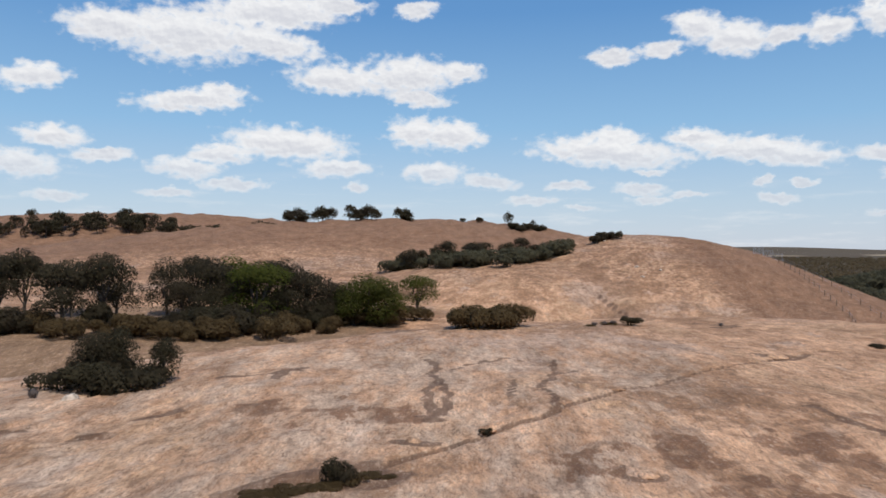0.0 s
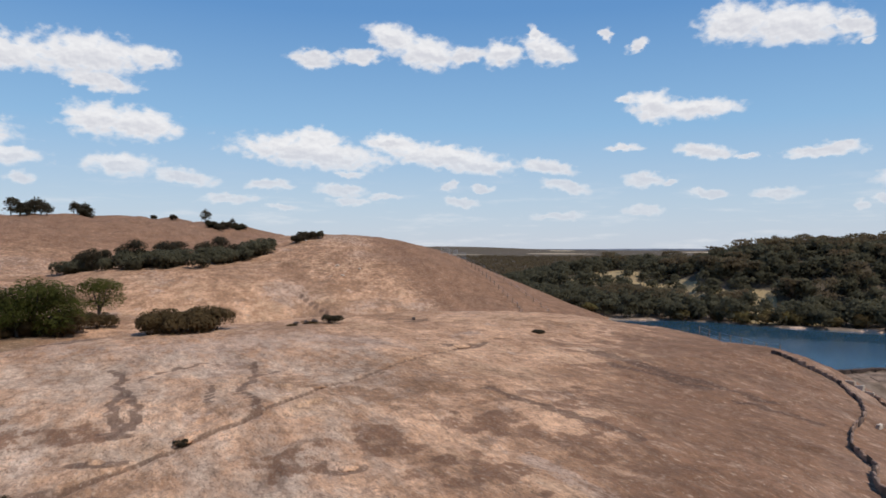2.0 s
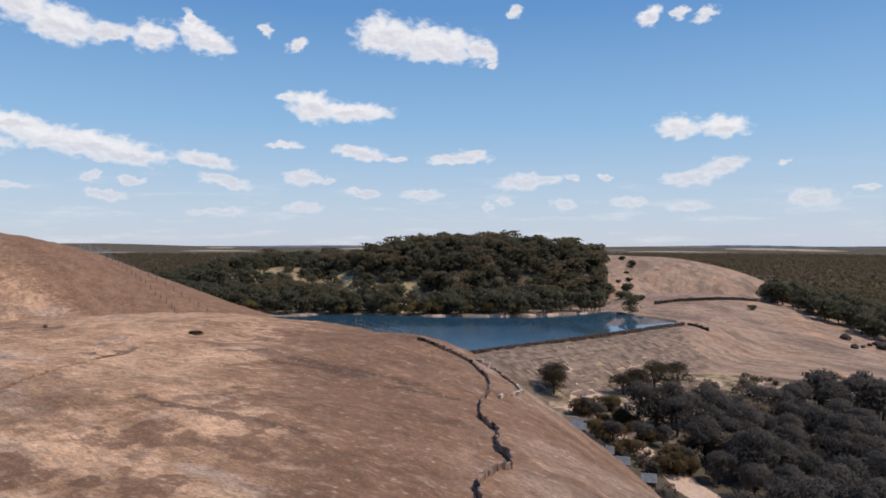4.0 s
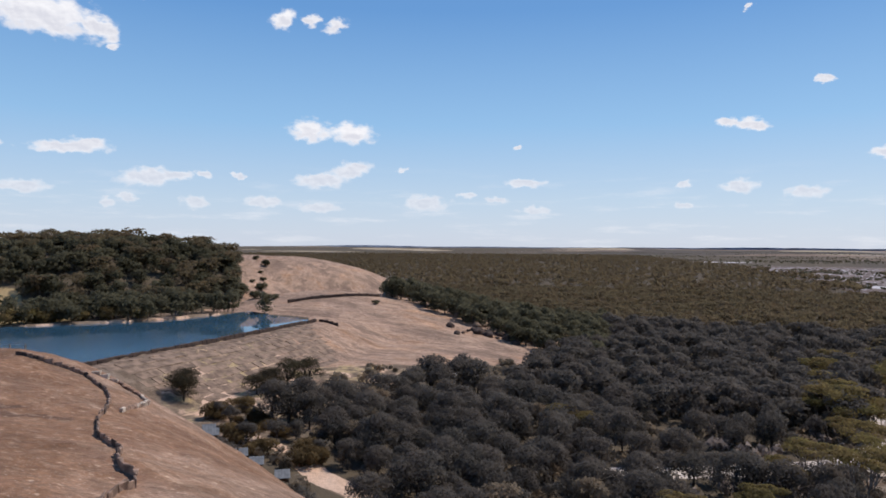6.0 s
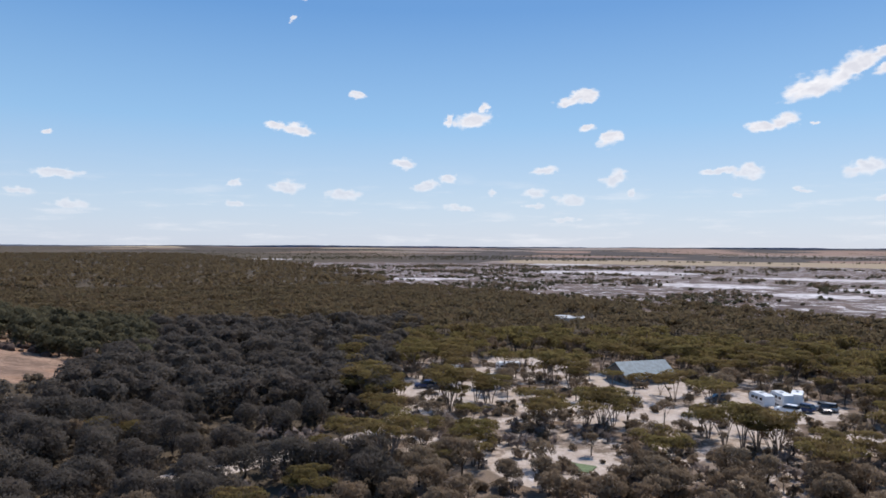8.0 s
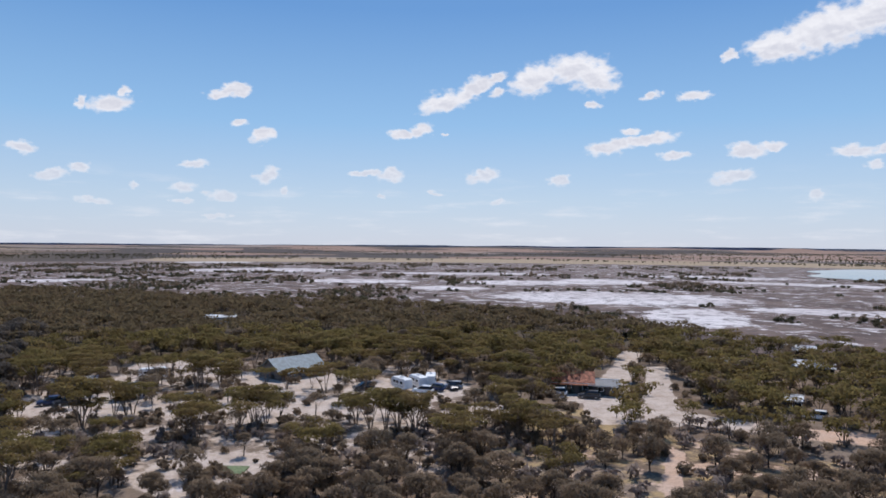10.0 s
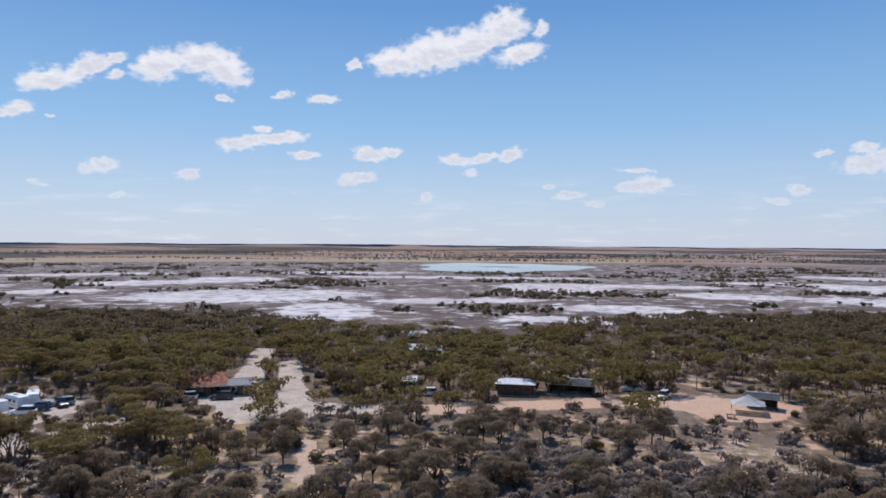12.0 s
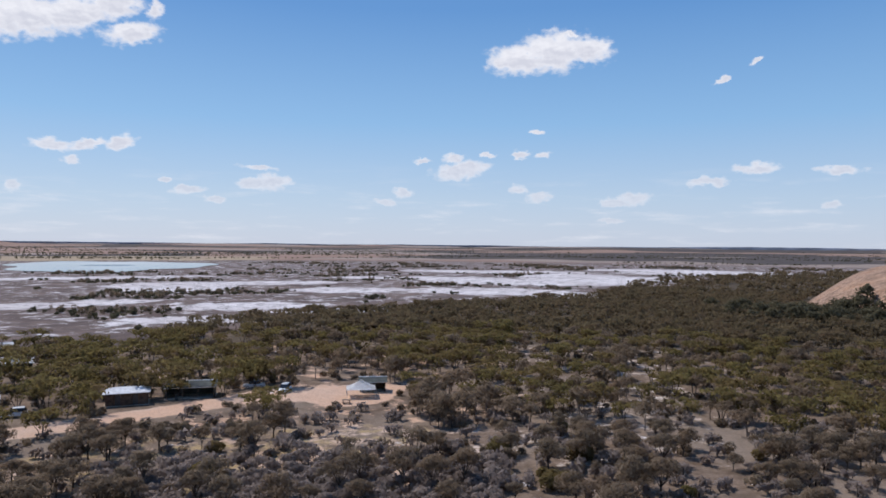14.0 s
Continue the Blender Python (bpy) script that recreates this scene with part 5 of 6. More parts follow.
def shaped(name, kind, leaf, wood, label, group, rows, seed):
    """Single plants given one by one: place, width factor and height factor."""
    g = np.random.RandomState(seed)
    for x, y, wide, high in rows:
        ob = tree_object(name, kind(g, -1), leaf, wood, label, group)
        ob.matrix_basis = pose(x, y, land(x, y) - 0.1, 0, 0, g.uniform(0, 360))
        ob.scale = (wide, wide, high)


shaped("tall_she_oak_tree", thin_oak, LEAF_VALLEY, BARK, "tall thin-crowned dark she-oak in the rock valley", "tall trees of the rock valley",
       ((-62, 102.3, 2.1, 2.5), (-56.4, 102.6, 2.5, 2.7), (-50, 102, 2.1, 2.55), (-68, 106, 2.3, 2.4), (-60, 112, 2.2, 2.5), (-65, 99, 1.8, 1.9), (-54, 98, 1.7, 1.7), (-72, 103, 2.2, 2.4)), 51)
shaped("dark_she_oak_tree", she_oak, LEAF_VALLEY, BARK, "dark rounded she-oak in the thicket on the rock", "dark trees of the rock valley",
       ((-45, 113, 1.5, 1.65), (-41.5, 110, 1.35, 1.25), (-38, 113, 1.9, 1.7), (-33.6, 112, 1.6, 1.45), (-22.5, 112.5, 2.1, 1.6), (-26.5, 115, 1.9, 1.65), (-18, 115, 1.7, 1.35), (-31, 119, 2.0, 1.8), (-42, 119, 2.0, 1.75), (-52, 110, 1.6, 1.3), (-64, 92, 1.2, 0.9), (-36.5, 107, 1.3, 1.05), (-24.6, 108.5, 1.3, 1.0), (-19.6, 110, 1.2, 0.95)), 52)
shaped("bright_green_tree", she_oak, LEAF_GREEN, BARK, "broad bright green tree in the thicket on the rock", "green trees of the rock valley",
       ((-29.5, 109.5, 2.5, 1.65), (-12.6, 112.4, 2.3, 1.5), (-5.3, 132, 1.8, 1.25), (-36.5, 119.5, 2.0, 1.85), (-14.6, 111.2, 1.6, 1.15), (-10.4, 113.6, 1.7, 1.1)), 53)
plant("heath_shrub", heath, LEAF_BROWN, BARK, "dense russet-green heath bush along the rock valley", "heath bushes of the rock valley",
      around(54, -46, 95.5, -33, 95, 1.4, 16) + around(55, -33, 96, -20, 106, 1.5, 18) + around(56, -20, 106, -6, 121, 1.4, 18) + around(57, -58, 97, -44, 98, 3.0, 8), 59, 0.6, 1.9, level=-1)
plant("green_heath_shrub", heath, LEAF_VALLEY, BARK, "grey-green heath bush between the russet ones", "grey heath of the rock valley",
      around(58, -40, 101, -18, 111, 2.0, 16) + around(84, -66, 96, -46, 99, 3.0, 12) + around(85, -46, 97, -22, 106, 1.6, 10), 86, 0.8, 2.2, level=-1)
plant("round_shrub", heath, LEAF_BROWN, BARK, "dense dark russet bush in a hollow of the rock", "bushes on the open rock",
      at_land([(1.5, 90.5), (4.0, 89.8), (6.6, 90.0), (9.0, 91.0), (3.0, 92.3), (6.4, 92.4)]), 60, 1.55, 1.95, level=-1)
shaped("valley_shrub", heath, LEAF_VALLEY, BARK, "grey-green bush in a hollow of the near rock", "bushes of the near rock",
       ((-25.6, 51.0, 1.6, 1.5), (-23.5, 50.4, 1.5, 1.4), (-28.2, 51.6, 1.4, 1.2), (-21.8, 51.8, 1.2, 1.1), (-26.5, 53.0, 1.6, 1.7)), 61)
shaped("small_tree", she_oak, LEAF_VALLEY, BARK, "small dark tree above the bushes on the near rock", "",
       ((-26.6, 53.0, 0.85, 0.92), (-25.0, 53.4, 0.7, 0.85), (-21.6, 53.6, 0.6, 0.72)), 62)
shaped("pit_shrub", heath, LEAF_VALLEY, BARK, "small dark round shrub in a soil pit of the rock", "small shrubs on the rock",
       ((-4.7, 30.6, 0.52, 0.72), (24.9, 94.0, 0.9, 0.85), (45.4, 74.0, 0.6, 0.35), (2.3, 39.2, 0.3, 0.3)), 63)
plant("grey_tussock", brush, BRUSH, BARK, "low dry grey tussock in a soil pit of the rock", "tussocks on the rock",
      at_land([(21.3, 94.0), (22.6, 94.3), (20.0, 93.8), (36.5, 92.5), (-28.0, 47.5)]), 64, 0.3, 0.5)
shaped("low_heath", heath, LEAF_BROWN, BARK, "flat mat of dry brown heath in a soil pit", "heath mats of the soil pit",
       ((-3.5, 31.7, 0.5, 0.16), (-4.3, 30.9, 0.55, 0.22), (-5.2, 30.2, 0.6, 0.2), (-6.1, 29.6, 0.6, 0.18), (-7.0, 29.2, 0.55, 0.2), (-7.9, 28.7, 0.5, 0.16), (-2.7, 32.1, 0.4, 0.12), (19.2, 93.6, 0.7, 0.25), (22.0, 94.6, 0.8, 0.3)), 65)
plant("gully_shrub", heath, LEAF_HILL, BARK, "dark green bush in the gully between the rock domes", "bushes of the gully",
      around(65, -14, 179, -4, 166, 2.0, 12) + around(66, -4, 165, 14, 163, 2.5, 16) + around(67, 14, 163, 29, 178, 2.0, 16), 68, 0.9, 2.3)
plant("gully_tree", she_oak, LEAF_VALLEY, BARK, "small dark tree above the bushes of the gully", "trees of the gully",
      around(93, -13, 180, -5, 170, 1.5, 6) + around(94, -4, 169, 24, 175, 2.5, 12), 95, 0.7, 1.1)
plant("ridge_shrub", heath, LEAF_VALLEY, BARK, "low dark bush on the skyline of the rock", "bushes of the rock skyline",
      around(69, 36, 177, 44, 178, 0.8, 6) + around(70, 20, 243, 36, 262, 1.2, 14) + around(71, -16, 250, -12, 252, 1.0, 3) + around(72, 8, 262, 12, 264, 1.0, 2), 73, 0.9, 1.4)
plant("crest_tree", she_oak, LEAF_VALLEY, BARK, "small dark tree on the crest of the rock", "trees on the rock crest",
      around(74, -57, 247, -24, 254, 1.2, 30) + around(100, -20, 254, -12, 256, 0.8, 4), 75, 0.55, 1.0, level=1)
shaped("lone_tree", she_oak, LEAF_VALLEY, BARK, "lone wind-bent tree on the skyline of the rock", "lone trees on the rock crest", ((23.6, 264, 0.8, 0.95), (32.6, 262, 0.45, 0.72)), 76)
plant("far_valley_tree", she_oak, LEAF_VALLEY, BARK, "dark tree in the far valley of the rock", "trees of the far valley",
      around(77, -178, 285, -130, 300, 6, 55) + around(78, -130, 300, -66, 288, 5, 42), 79, 0.6, 1.35, level=1)
plant("shore_shrub", heath, LEAF_OLIVE, BARK, "yellow-green bush on the reservoir shore", "bushes of the reservoir shore",
      at_land([polar(a, r) for a, r in ((-47.2, 199), (-45.6, 201), (-50.2, 199), (-54.4, 197.5), (-43.8, 203), (-42.6, 202), (-57, 197), (-48.6, 197), (-49.6, 198), (-50.8, 197), (-51.8, 198), (-53, 197), (-35.6, 200), (-46.5, 203))]), 80, 1.4, 2.2)
plant("trail_shrub", heath, LEAF_BROWN, BARK, "russet-green bush beside the trail shelters", "bushes by the trail shelters",
      around(96, 84, 29, 98, 52, 2.2, 13) + around(97, 88, 31, 101, 48, 1.5, 7), 98, 0.6, 1.7, level=-1)
plant("trail_tree", thin_oak, LEAF_GREY, BARK, "small thin tree beside the sandy trail", "trees by the trail", at_land([(88.0, 41.5), (90.0, 38.0), (93.5, 46.5), (87.0, 31.0), (97.0, 50.0)]), 99, 0.6, 0.9)
shaped("dam_tree", she_oak, LEAF_VALLEY, BARK, "dark round tree below the stone dam", "trees below the dam", ((104.6, 60, 1.15, 0.95), (103.2, 59.2, 0.9, 0.8), (113.5, 51.5, 1.1, 0.75), (116.5, 50.5, 1.3, 0.85), (120, 48.5, 1.2, 0.9), (124, 46, 1.2, 0.85)), 81)
plant("slope_shrub", heath, LEAF_HILL, BARK, "small dark bush on the far bare rock slope", "bushes of the far rock slope",
      at_land([polar(a, r) for a, r in ((-65.5, 300), (-65.8, 285), (-66.1, 292), (-65.2, 262), (-66, 270), (-65.6, 250), (-66.5, 236), (-67, 232), (-65.4, 240), (-65.9, 258), (-75, 222))]), 82, 0.7, 1.6)


# ---- rocks, walls and fences ----
def link(name, bm, mat, parent=None, label=""):
    me = bpy.data.meshes.new(name)
    bm.to_mesh(me)
    bm.free()
    me.materials.append(mat)
    ob = new(name, me)
    ob.parent = parent
    if label:
        tagged(ob, label)
    return ob


def part(name, bm, mat, parent, label=""):
    return link(name, bm, mat, parent, label)


def block(w, d, h, seed=0, rough=0.0, bevel=0.03):
    """A slightly worn block that stands on z = 0."""
    bm = bmesh.new()
    bmesh.ops.create_cube(bm, size=1, matrix=Matrix.Translation((0, 0, h / 2)) @ Matrix.Diagonal((w, d, h, 1)))
    if rough:
        g = np.random.RandomState(seed)
        for v in bm.verts:
            v.co += Vector(g.normal(size=3) * rough)
    if bevel:
        bmesh.ops.bevel(bm, geom=bm.edges[:], offset=bevel, segments=1, affect="EDGES")
    return bm


def moved(bm, m):
    bmesh.ops.transform(bm, matrix=m, verts=bm.verts)
    return bm


def mesh_of(name, bm, mat):
    me = bpy.data.meshes.new(name)
    bm.to_mesh(me)
    bm.free()
    me.materials.append(mat)
    return me


def slab_wall(name, line, height, step, thick, label, piece="slab", seed=0, mats=None, sink=0.25, lift=0.0):
    """A low wall of upright stone slabs set end to end along a line over the land."""
    g = np.random.RandomState(seed)
    mats = mats or (STONE, STONE)
    root = tagged(new(name), label, "wall", kind="structure")
    kinds = [mesh_of(piece, block(step * 0.97, thick, height, seed + k, 0.035, 0.03), mats[k % len(mats)]) for k in range(6)]
    pts = [Vector(p) for p in line]
    for a, b in zip(pts, pts[1:]):
        n = max(1, round((b - a).length / step))
        for k in range(n):
            p = a.lerp(b, (k + 0.5) / n)
            z = (land(p.x, p.y) if not lift else lift) - sink
            ob = new(piece, kinds[g.randint(6)])
            ob.parent = root
            yaw = math.degrees(math.atan2(b.y - a.y, b.x - a.x)) + g.normal() * 2
            ob.matrix_basis = pose(p.x, p.y, z, g.normal() * 2, g.normal() * 1.5, yaw)
            ob.scale = ((b - a).length / n / step, 1, g.uniform(0.9, 1.08))
    return root


CATCH = [(57.0, 49.5), (55.9, 45.6), (55.9, 43.8), (55.6, 41.8), (54.4, 39.8), (51.9, 36.8), (47.8, 33.4), (44.9, 31.6), (40.8, 29.4), (37.0, 26.7), (35.4, 24.6), (34.4, 23.4), (32.6, 22.4), (31.3, 21.2), (30.8, 20.2), (29.6, 19.4), (28.4, 19.5), (27.3, 19.3), (25.6, 18.6), (23.0, 16.4), (19, 14)]
slab_wall("catchment_wall", CATCH, 0.62, 0.75, 0.14, "low wall of upright granite slabs that winds over the rock edge", seed=3, mats=(SLAB, SLAB, STONE))
slab_wall("branch_wall", [(45.0, 30.7), (47.5, 31.3), (53.0, 33.6), (56.0, 36.5), (57.6, 39.5), (57.4, 42.0)], 0.5, 0.9, 0.22, "short low branch of the granite slab wall", seed=5, mats=(SLAB, STONE_PALE))
slab_wall("dam_wall", [(DAM_L[0] - 7, DAM_L[1] + 1.3), DAM_L, (125, 71.4), (150, 66.9), DAM_R], 1.05, 1.5, 0.5, "long dark stone dam wall that holds the reservoir", seed=7, lift=11.85, sink=0.3)
slab_wall("dam_wing_wall", [(174.2, 62.0), (174.0, 59.4), (173.6, 56.6)], 0.9, 1.4, 0.4, "low dark stone wing wall at the end of the dam", seed=9, sink=0.2)
slab_wall("slope_wall", [(207, 84), (214, 76), (221, 67), (229, 60)], 1.1, 1.6, 0.4, "low dark stone wall across the far rock slope", seed=11, sink=0.2)


def dam_apron():
    """Pitched stones laid over the dry face of the dam."""
    g = np.random.RandomState(12)
    root = tagged(new("dam_apron"), "sloping face of pitched pale stones below the dam wall", "embankment", kind="structure")
    kinds = [mesh_of("stone", block(2.62, 2.05, 0.5, k, 0.05, 0.08), PAVING) for k in range(8)]
    for i in range(27):
        for j in range(9):
            u, s = 1.5 + i * 2.6 + (j % 2) * 1.2, -1.6 - j * 2.05
            if u + s * 0.4 < 0 or u > 69 + s * 0.9:
                continue
            x, y = DAM_L[0] + DAM_D[0] * u + DAM_N[0] * s, DAM_L[1] + DAM_D[1] * u + DAM_N[1] * s
            z, up = land(x, y), land(x + DAM_N[0] * 0.8, y + DAM_N[1] * 0.8)
            tilt = math.degrees(math.atan2(up - z, 0.8))
            ob = new("stone", kinds[g.randint(8)])
            ob.parent = root
            ob.matrix_basis = pose(x, y, z - 0.45 + g.normal() * 0.02, tilt, g.normal() * 1.5, math.degrees(math.atan2(DAM_D[1], DAM_D[0])) + g.normal() * 2)


dam_apron()


def boulder(name, x, y, size, flat, mat, label, seed, group="", sink=0.3):
    bm = bmesh.new()
    bmesh.ops.create_icosphere(bm, subdivisions=3, radius=1)
    g = np.random.RandomState(seed)
    o = Vector(g.uniform(-50, 50, 3))
    for v in bm.verts:
        n = noise.noise(v.co * 1.3 + o) * 0.35 + noise.noise(v.co * 3.1 + o) * 0.12
        v.co *= 1 + n
        v.co = Vector((v.co.x * g.uniform(0.99, 1.01) * 1.2, v.co.y, v.co.z * flat))
    for f in bm.faces:
        f.smooth = True
    ob = link(name, bm, mat)
    tagged(ob, label, "rock", group)
    ob.matrix_basis = pose(x, y, land(x, y) + size * flat * (0.5 - sink), g.normal() * 6, g.normal() * 6, g.uniform(0, 360))
    ob.scale = (size, size, size)
    return ob


_g = np.random.RandomState(90)
SLOPE_FOOT = [(_a, 203 + _g.uniform(-4, 5)) for _a in _g.uniform(-87.4, -81, 22)]
for _k in range(22):
    _x, _y = polar(*SLOPE_FOOT[_k])
    boulder("boulder", _x, _y, _g.uniform(0.5, 1.5), 0.8, STONE, "dark weathered boulder at the foot of the far rock slope", 200 + _k, "boulders of the far slope")
for _k, (_x, _y, _s, _f) in enumerate(((2.4, 39.7, 0.5, 0.45), (-1.65, 37.9, 0.45, 0.35), (9.2, 31.5, 0.4, 0.3), (31.0, 65.6, 0.9, 0.2), (12.4, 51.2, 0.6, 0.2))):
    boulder("rock_slab", _x, _y, _s, _f, GRANITE, "flat split flake of granite along the rock seam", 240 + _k, "flakes along the seam", 0.62)
for _k, (_x, _y, _s) in enumerate(((41.8, 153.3, 0.45), (41.6, 147.9, 0.4), (46, 150, 0.3), (-25.5, 47.3, 0.5), (40, 176.5, 0.4))):
    boulder("white_stone", _x, _y, _s, 0.7, STONE_PALE, "small white marker stone on the bare rock", 260 + _k, "white stones on the rock")


def post_fence(name, line, step, height, label, wires=2):
    """Thin timber posts with straight wires between them."""
    root = tagged(new(name), label, "fence")
    bm = block(0.12, 0.12, height + 0.3, 1, 0.0, 0.015)
    post_mesh = mesh_of("post", bm, TIMBER)
    pts, tops = [Vector(p) for p in line], []
    for a, b in zip(pts, pts[1:]):
        n = max(1, round((b - a).length / step))
        for k in range(n + (b is pts[-1])):
            p = a.lerp(b, k / n)
            z = land(p.x, p.y)
            ob = new("post", post_mesh)
            ob.parent = root
            ob.matrix_basis = pose(p.x, p.y, z - 0.3)
            tops.append(Vector((p.x, p.y, z)))
    for w in range(wires):
        for a, b in zip(tops, tops[1:]):
            bm = bmesh.new()
            d = b - a
            m = Matrix.Translation((a + b) / 2 + Vector((0, 0, height * (w + 1) / wires - 0.06))) @ d.to_track_quat("Z", "Y").to_matrix().to_4x4()
            bmesh.ops.create_cone(bm, segments=4, radius1=0.012, radius2=0.012, depth=d.length, matrix=m)
            part("wire", bm, STEEL, root)
    return root


post_fence("slope_fence", [(78.5, 171), (79.0, 160.5), (77.6, 145.6), (76, 132), (72, 120)], 2.6, 1.2, "thin wire fence with timber posts down the rock slope")
post_fence("rim_fence", [(82.0, 172), (84.0, 160), (84.5, 146), (84, 132)], 3.4, 1.1, "second thin wire fence down the rock slope")
post_fence("shore_fence", [polar(-44, 101), polar(-47, 94), polar(-49.6, 87.5)], 2.4, 1.2, "thin wire fence along the rock edge above the reservoir")
post_fence("road_fence", [(50, -123.5), (36, -123), (18, -124)], 2.2, 1.1, "timber post and wire fence beside the sandy road")


def mesh_gate(x, y, yaw):
    root = tagged(new("fence_panel"), "grey steel mesh fence panel on the rock crest", "fence", "steel panels on the crest")
    root.matrix_basis = pose(x, y, land(x, y), 0, 0, yaw)
    for px in (-1.1, 1.1):
        part("post", moved(block(0.07, 0.07, 1.9, 0, 0, 0.01), Matrix.Translation((px, 0, -0.1))), STEEL, root)
    for z in (0.15, 1.7):
        part("rail", moved(block(2.2, 0.05, 0.05, 0, 0, 0.01), Matrix.Translation((0, 0, z))), STEEL, root)
    for k in range(12):
        part("bar", moved(block(0.03, 0.03, 1.6, 0, 0, 0), Matrix.Translation((-1 + k * 0.18, 0, 0.15))), STEEL, root)


for _k in range(3):
    mesh_gate(76.5 + 1.9 * _k, 171.5 - 1.0 * _k, -28)


CREST_WOOD = [polar(a, r) for a, r in ((-75.6, 236), (-79.2, 226), (-83.7, 209), (-88, 196), (-93.5, 184), (-93.5, 285), (-84, 280), (-80, 300), (-77.8, 320), (-76, 305))]


def crest_places(seed, count):
    """Places on the far shoulder of the rock, where trees grow among boulders."""
    g = np.random.RandomState(seed)
    x, y = polar(g.uniform(-93.5, -75.5, count), g.uniform(183, 322, count))
    ok = inside(x, y, CREST_WOOD)
    return [(a, b) for a, b in zip(x[ok], y[ok])]


thicket("shoulder_wood", she_oak, 1, at_land(crest_places(87, 760)), LEAF_HILL, BARK, "dark trees among boulders on the far shoulder of the rock", 88, 0.6, 1.25)
for _k, (_x, _y) in enumerate(crest_places(89, 75)):
    boulder("boulder", _x, _y, _g.uniform(0.8, 2.0), 0.75, PAVING if _k % 3 else STONE, "grey weathered boulder among the trees of the rock shoulder", 300 + _k, "boulders of the rock shoulder", 0.15)


plant("dome_foot_tree", she_oak, LEAF_HILL, BARK, "large dark tree against a far rock dome", "large trees at the far rock foot",
      at_land([polar(a, r) for a, r in zip(_g.uniform(122, 137, 46), _g.uniform(318, 352, 46))]), 92, 1.2, 1.8, level=1)
plant("foot_tree", she_oak, LEAF_HILL, BARK, "dark tree at the foot of a far rock dome", "trees at the far rock foot",
      at_land([polar(a, r) for a, r in ((123.5, 301), (125, 304), (126.2, 300), (127.3, 306), (128.4, 302), (129.6, 305), (131, 300), (132.4, 306), (124.3, 312), (126.8, 313), (129, 314), (134, 310))]), 83, 1.1, 1.6, level=1)

# ---- the camp on the plain ----
def boxed(x0, x1, y0, y1, z0, z1, bevel=0.02):
    return moved(block(x1 - x0, y1 - y0, z1 - z0, 0, 0, bevel), Matrix.Translation(((x0 + x1) / 2, (y0 + y1) / 2, z0)))


def sheet(corners, thick, ribs=0):
    """A roof sheet through four corners, with standing ribs where given."""
    bm = bmesh.new()
    a, b, c, d = (Vector(p) for p in corners)
    n = max(1, ribs) * 2
    up = (b - a).cross(d - a).normalized()
    if up.z < 0:
        up = -up
    rows = []
    for k in range(n + 1):
        lift = up * (0.025 if ribs and k % 2 else 0.0)
        p, q = a.lerp(b, k / n) + lift, d.lerp(c, k / n) + lift
        rows.append([bm.verts.new(p), bm.verts.new(q), bm.verts.new(p - up * thick - lift), bm.verts.new(q - up * thick - lift)])
    for r, s in zip(rows, rows[1:]):
        bm.faces.new((r[0], s[0], s[1], r[1]))
        bm.faces.new((r[2], r[3], s[3], s[2]))
        bm.faces.new((r[0], r[2], s[2], s[0]))
        bm.faces.new((r[1], s[1], s[3], r[3]))
    for r in (rows[0], rows[-1]):
        bm.faces.new((r[0], r[1], r[3], r[2]))
    bmesh.ops.recalc_face_normals(bm, faces=bm.faces)
    return bm


